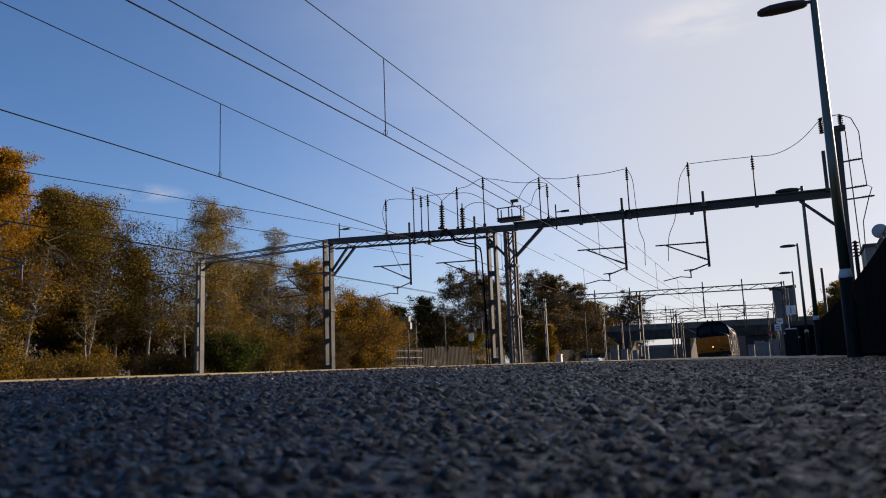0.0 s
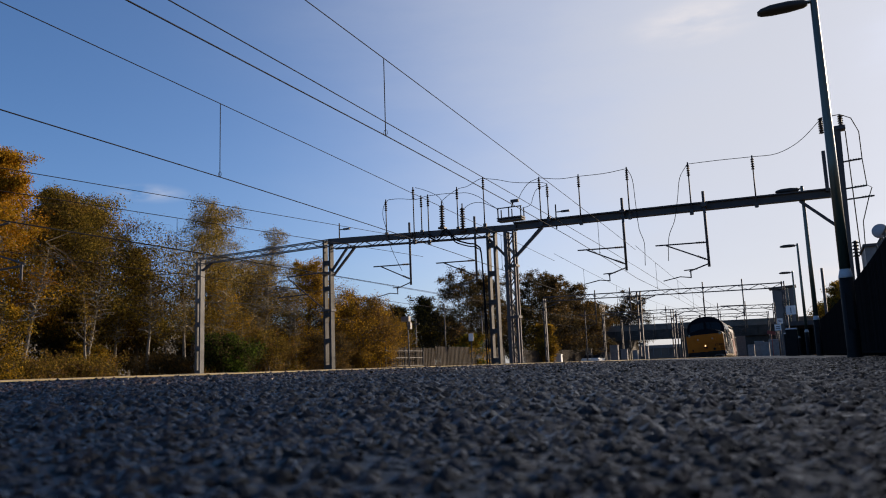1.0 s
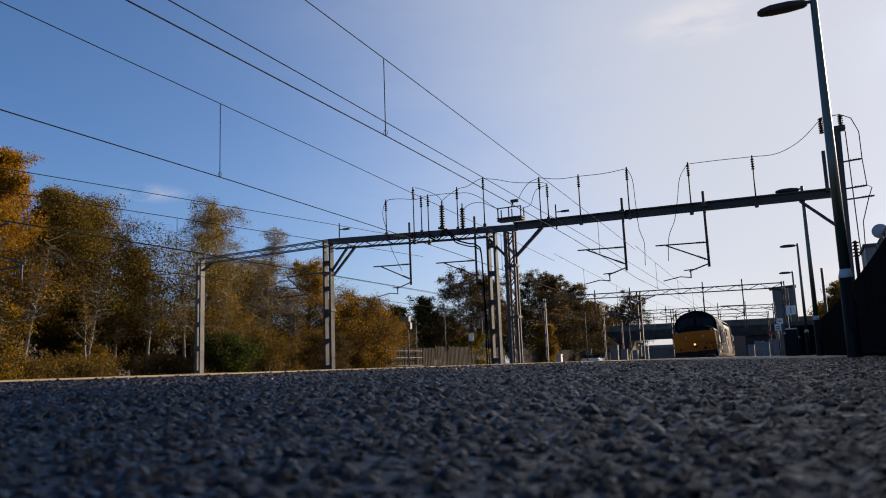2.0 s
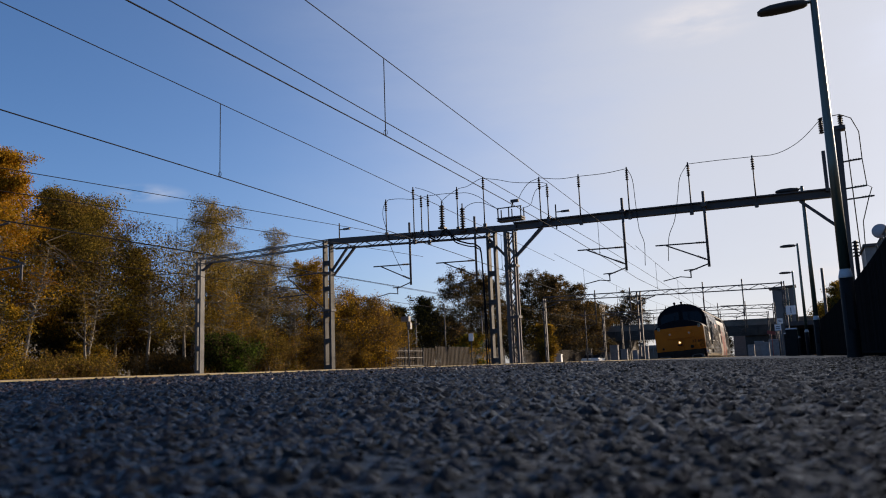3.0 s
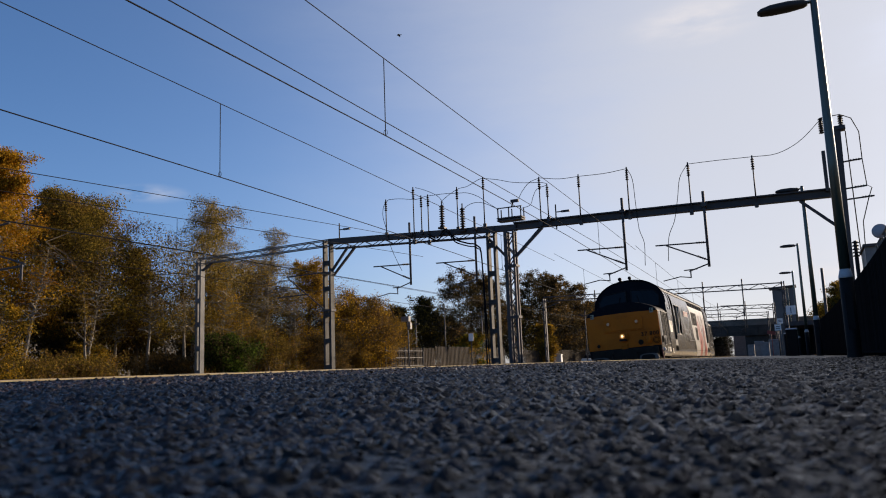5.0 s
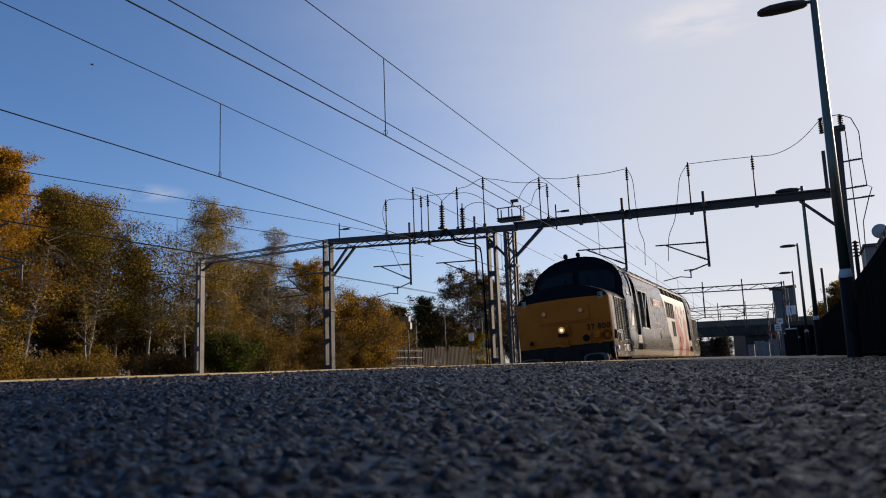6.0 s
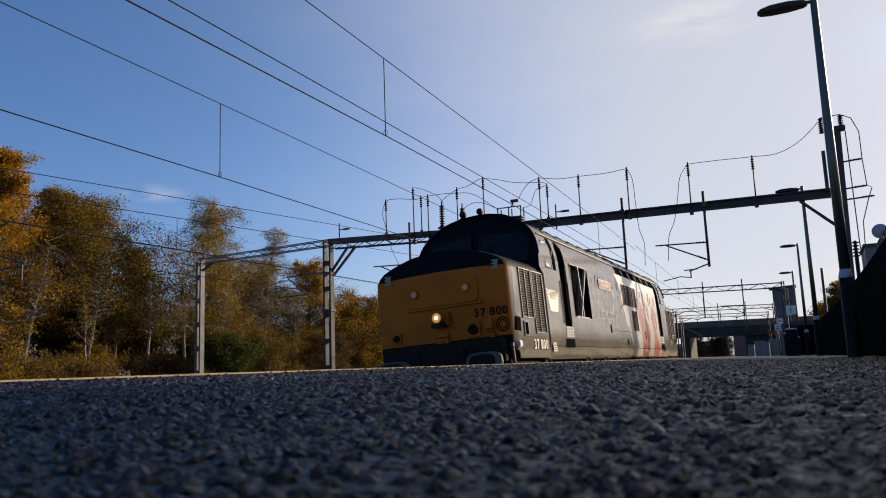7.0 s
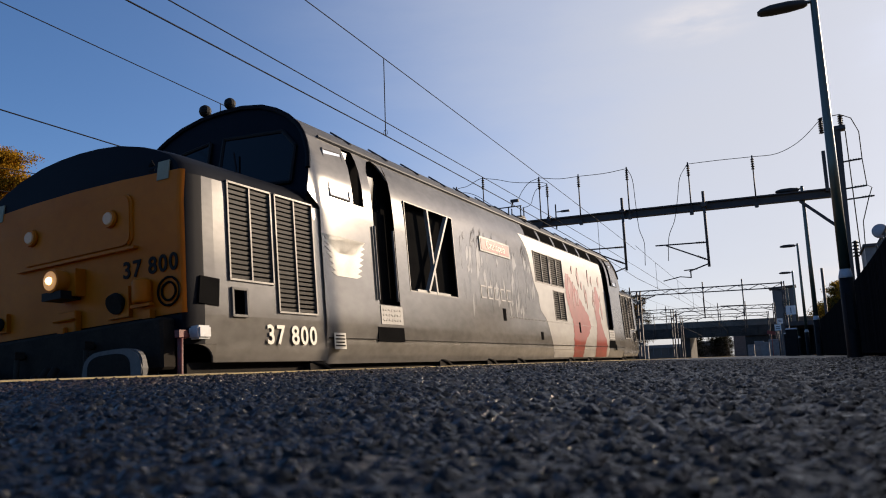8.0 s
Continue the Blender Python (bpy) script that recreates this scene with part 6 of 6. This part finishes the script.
def build_far_side():
    ya, yb = 60.0, 72.0
    wooden_fence("weathered grey wooden board fence", -33.3, 58.5, -33.0, 66.5, 1.85)
    wooden_fence("weathered grey wooden board fence", -33.0, 66.7, -32.8, 74.5, 2.0)
    wooden_fence("weathered grey wooden board fence", -32.8, 74.7, -32.6, 84.0, 1.9)
    wooden_fence("low pale wooden fence along the line", -32.4, 86.0, -32.0, 104.0, 1.7)
    wooden_fence("low pale wooden fence along the line", -32.0, 104.3, -31.6, 124.0, 1.8)
    gate = thing("metal_gate", "dark tubular steel gate in front of the fence", "gate")
    bm = bmesh.new()
    a, b = Vector((-32.9, 57.0, 0)), Vector((-32.7, 63.5, 0))
    for z in (0.25, 0.95, 1.55):
        tube(bm, a + Vector((0, 0, z)), b + Vector((0, 0, z)), 0.045, 0.045, 6)
    for f in (0.0, 0.5, 1.0):
        c = a.lerp(b, f)
        tube(bm, c - Vector((0, 0, 0.8)), c + Vector((0, 0, 1.9)), 0.06, 0.06, 6)
    part("gate_frame", bm, M_STEEL, gate)
    camera_post = thing("signal_box_on_post", "grey equipment box on a slim steel post", "equipment")
    bm = bmesh.new()
    tube(bm, (-32.0, 59.5, -1), (-32.0, 59.5, 4.6), 0.07, 0.06, 8)
    part("post", bm, M_GALV, camera_post)
    bm = bmesh.new()
    box(bm, (-32.2, 59.5, 4.3), (0.75, 0.4, 0.45))
    box(bm, (-31.85, 59.5, 3.7), (0.3, 0.35, 0.6))
    part("box", bm, M_GREYBOX, camera_post)
    sign = thing("lineside_sign", "small white sign on a post behind the fence", "sign")
    bm = bmesh.new()
    box(bm, (-31.3, 71.5, 2.9), (0.5, 0.04, 0.75))
    part("board", bm, M_WHITE, sign)
    bm = bmesh.new()
    tube(bm, (-31.3, 71.56, -1), (-31.3, 71.56, 3.2), 0.05, 0.05, 6)
    part("post", bm, M_STEEL, sign)
    for r, y, h in ((-0.478, 80, 7.0), (-0.42, 84, 6.4), (-0.272, 98, 6.6), (-0.215, 128, 6.2), (-0.155, 110, 6.6), (-0.525, 78, 5.6)):
        m = thing("line_mast", "slim steel line mast", "mast", "masts along the line")
        bm = bmesh.new()
        tube(bm, (r * y, y, -1.2), (r * y, y, h), 0.085, 0.07, 8)
        box(bm, (r * y, y, h - 0.6), (0.9, 0.12, 0.12))
        part("shaft", bm, M_STEEL, m)
    # far low building behind the left-hand trees
    shed = thing("industrial_shed", "long low dark shed behind the trees", "building")
    bm = bmesh.new()
    box(bm, (-62, 44, 2.0), (8, 60, 5.0))
    part("wall", bm, M_CLAD, shed)
    bm = bmesh.new()
    prism(bm, [(-66.4, 4.5), (-57.6, 4.5), (-62, 5.3)], 13.5, 74.5, axis=1)
    part("roof", bm, M_STEEL, shed)
    # road bridge across the line
    br = thing("road_bridge", "low dark road bridge with a concrete parapet across the tracks", "bridge")
    Y = 140.0
    bm = bmesh.new()
    strut(bm, (-48, Y, 5.85), (12, Y, 5.55), 1.05, 0.5)
    part("parapet", bm, M_CONCRETE, br, "grey concrete parapet")
    bm = bmesh.new()
    strut(bm, (-48, Y + 0.2, 4.5), (12, Y + 0.2, 4.2), 1.75, 0.7)
    for k in range(24):
        x = -47 + k * 2.4
        box(bm, (x, Y - 0.2, 4.4), (0.08, 0.2, 1.6))
    part("girder", bm, M_BRIDGE, br, "dark riveted girder")
    bm = bmesh.new()
    box(bm, (-18, Y + 5, 5.0), (60, 9.5, 0.6))
    part("deck", bm, M_CONCRETE, br)
    for x, w in ((-20.6, 1.6), (-33.5, 6.0), (-6.0, 9.5), (-44, 8.0)):
        bm = bmesh.new()
        box(bm, (x, Y + 4.5, 1.2), (w, 8.0, 5.2))
        part("pier", bm, M_BRIDGE, br)
    tower = thing("lift_tower", "dark square lift tower with a thin flat roof beside the bridge", "building")
    bm = bmesh.new()
    box(bm, (-3.95, 134, 4.6), (3.1, 3.0, 11.6))
    part("wall", bm, M_CLAD, tower)
    bm = bmesh.new()
    box(bm, (-4.0, 134, 10.6), (4.0, 3.8, 0.22), pose(0, 0, 0, 0, -3, 0).to_3x3())
    part("roof", bm, M_STEEL, tower)
    bm = bmesh.new()
    for k in range(3):
        box(bm, (-3.6, 132.46, 4.0 + k * 2.0), (1.2, 0.06, 1.0))
    part("window", bm, M_GLASS, tower)
    # retaining wall and vans seen under the bridge, cabinets, a block of flats
    wall = thing("retaining_wall", "sunlit pale wall beyond the bridge", "wall", kind="structure")
    bm = bmesh.new()
    box(bm, (-40, 175, 0.9), (31, 0.6, 3.4))
    part("face", bm, M_CONCRETE, wall)
    bm = bmesh.new()
    box(bm, (-40, 174.6, 2.8), (30, 0.3, 0.7))
    for k in range(18):
        box(bm, (-54 + k * 1.65, 174.4, 2.0), (0.1, 0.1, 2.2))
    part("railing", bm, M_GREYBOX, wall, "pale railing")
    bank = thing("brick_wall", "dark brick wall beyond the bridge", "wall", kind="structure")
    bm = bmesh.new()
    box(bm, (-7.5, 200, 1.8), (21, 0.6, 6.4))
    part("face", bm, M_BRICK, bank)
    flats = thing("apartment_block", "dark narrow block of flats beyond the trees", "building")
    bm = bmesh.new()
    box(bm, (-36.5, 138, 4.5), (4.4, 4, 11.0))
    part("wall", bm, M_CLAD, flats)
    bm = bmesh.new()
    box(bm, (-36.5, 138, 10.1), (4.8, 4.4, 0.25))
    part("roof", bm, M_STEEL, flats)
    for i in range(2):
        for k in range(4):
            bm = bmesh.new()
            box(bm, (-37.4 + i * 1.8, 135.96, 2.5 + k * 1.9), (0.8, 0.06, 0.9))
            part("window", bm, M_GLASS, flats)
    for x, y, w, h, m in ((-27.4, 116, 1.2, 2.6, M_GREYBOX), (-25.0, 112, 0.9, 1.9, M_GREYBOX), (-29.6, 118, 2.2, 1.6, M_GREYBOX), (-24.2, 122, 1.4, 2.4, M_GREYBOX), (-22.6, 108, 0.7, 1.6, M_GREYBOX), (-31.2, 100, 1.0, 1.4, M_WHITE), (-30.2, 112, 0.8, 2.2, M_GREYBOX)):
        c = thing("trackside_cabinet", "pale trackside equipment cabinet", "cabinet", "trackside cabinets")
        bm = bmesh.new()
        box(bm, (x, y, h / 2 - 0.6), (w, 0.7, h + 0.6))
        bmesh.ops.bevel(bm, geom=bm.edges[:], offset=0.04, segments=1, affect="EDGES")
        part("body", bm, m, c)
        bm = bmesh.new()
        box(bm, (x, y, h - 0.27), (w * 1.1, 0.8, 0.08))
        part("lid", bm, m, c)
    for i, x in enumerate((-29.2, -27.9)):
        car = thing("parked_car", "small white car parked beyond the tracks", "car", "parked cars")
        bm = bmesh.new()
        box(bm, (x, 108, 0.25), (1.25, 3.6, 0.55))
        bmesh.ops.bevel(bm, geom=bm.edges[:], offset=0.12, segments=2, affect="EDGES")
        part("body", bm, M_WHITE, car)
        bm = bmesh.new()
        box(bm, (x, 108.3, 0.72), (1.1, 2.0, 0.45), taper=0.75)
        part("cabin", bm, M_GLASS, car)
    # distant skyline
    rng = random.Random(5)
    for i in range(16):
        h = thing("distant_house", "far house with a pitched roof", "house", "distant houses")
        x, y = -330 + i * 26, 330 + rng.uniform(-20, 60)
        w, hh = rng.uniform(9, 15), rng.uniform(5, 7)
        bm = bmesh.new()
        box(bm, (x, y, hh / 2 - 1), (w, 8, hh))
        part("wall", bm, M_BRICK, h)
        bm = bmesh.new()
        prism(bm, [(y - 4.4, hh - 1), (y + 4.4, hh - 1), (y, hh + 1.4)], x - w / 2 - 0.3, x + w / 2 + 0.3, axis=0)
        part("roof", bm, M_STEEL, h)


def build_bird():
    bird = thing("bird", "small dark bird in flight", "bird")
    bm = bmesh.new()
    sec = []
    for u, r in ((-0.17, 0.005), (-0.13, 0.028), (-0.05, 0.05), (0.05, 0.045), (0.12, 0.025), (0.22, 0.012)):
        sec.append([(u, r * math.cos(a), r * math.sin(a)) for a in [i * math.pi / 5 for i in range(11)]])
    loft(bm, sec)
    part("body", bm, M_BIRD, bird)
    wings = []
    for s in (-1, 1):
        bm = bmesh.new()
        prism(bm, [(-0.08, 0), (-0.09, s * 0.15), (0.0, s * 0.33), (0.03, s * 0.2), (0.08, 0)], -0.006, 0.006, axis=2)
        wings.append(part("wing", bm, M_BIRD, bird))
    return bird, wings


# ================= putting it together =================
build_ground()
build_platform()
build_tracks()
LOCO, WHEELSETS = build_loco()
build_main_portal()
build_far_portals()
build_wires()
first = build_lamp_post()
first.matrix_basis = pose(bent(0.63, 14.3), 14.3, platform_z(0.5, 14.3), 0, 0.0, 0)
for y_ in (31.1, 47.3, 62.7, 78.0):
    copy_thing(first, pose(bent(0.47, y_), y_, platform_z(0.47, y_)))
build_fence()
build_right_clutter()
build_trees()
build_verge()
build_far_side()
BIRD, WINGS = build_bird()
BIRD.scale = (0.55, 0.55, 0.55)
build_chippings()


# ================= what moves =================
def loco_pose(t):
    """Both bogie pivots ride on the curve of the track; the body leans with the cant."""
    s = 8.0 - t
    y = 4.6065 + 7.63098 * s + 0.027083 * s * s
    a, b = Vector((bent(TRACKS[0], y + 3.7), y + 3.7)), Vector((bent(TRACKS[0], y + 15.0), y + 15.0))
    d = (b - a).normalized()
    turn = math.atan2(-d.x, d.y) + radians(-0.88)
    d = Vector((-math.sin(turn), math.cos(turn)))
    o = a - 3.7 * d
    return pose(o.x, o.y, RAIL_Z, 0, -CANT, math.degrees(turn)), y


def motions():
    rows = [loco_pose(i * 0.25) for i in range(33)]
    walk(LOCO, [(i * 0.25, rows[i][0]) for i in range(33)])
    for ob, u in WHEELSETS:
        walk(ob, [(i * 0.1, pose(0, u, 0.57, math.degrees((loco_pose(i * 0.1)[1] - loco_pose(0)[1]) / 0.57), 0, 0)) for i in range(81)])
    # the bird crosses the sky from the platform side and glides down to the far side
    a, b = Vector((-3.23, 26.0, 11.89)), Vector((-9.17, 26.0, 12.70))
    vel = (b - a) / 0.4
    walk(BIRD, [(t, Matrix.Translation(a + vel * (t - 4.3)) @ pose(0, 0, 0, 0, -2, 13)) for t in (0.0, 2.0, 4.0, 4.3, 4.7)] + [(6.0, Matrix.Translation((-31.8, 26.0, 15.9)) @ pose(0, 0, 0, 0, -2, 13)), (8.0, Matrix.Translation((-67.0, 26.0, 20.5)) @ pose(0, 0, 0, 0, -2, 13))])
    for w, s in zip(WINGS, (-1, 1)):
        walk(w, [(i * 0.1, pose(0, 0, 0.02, s * (16 if i % 2 else -12), 0, 0)) for i in range(81)])


motions()
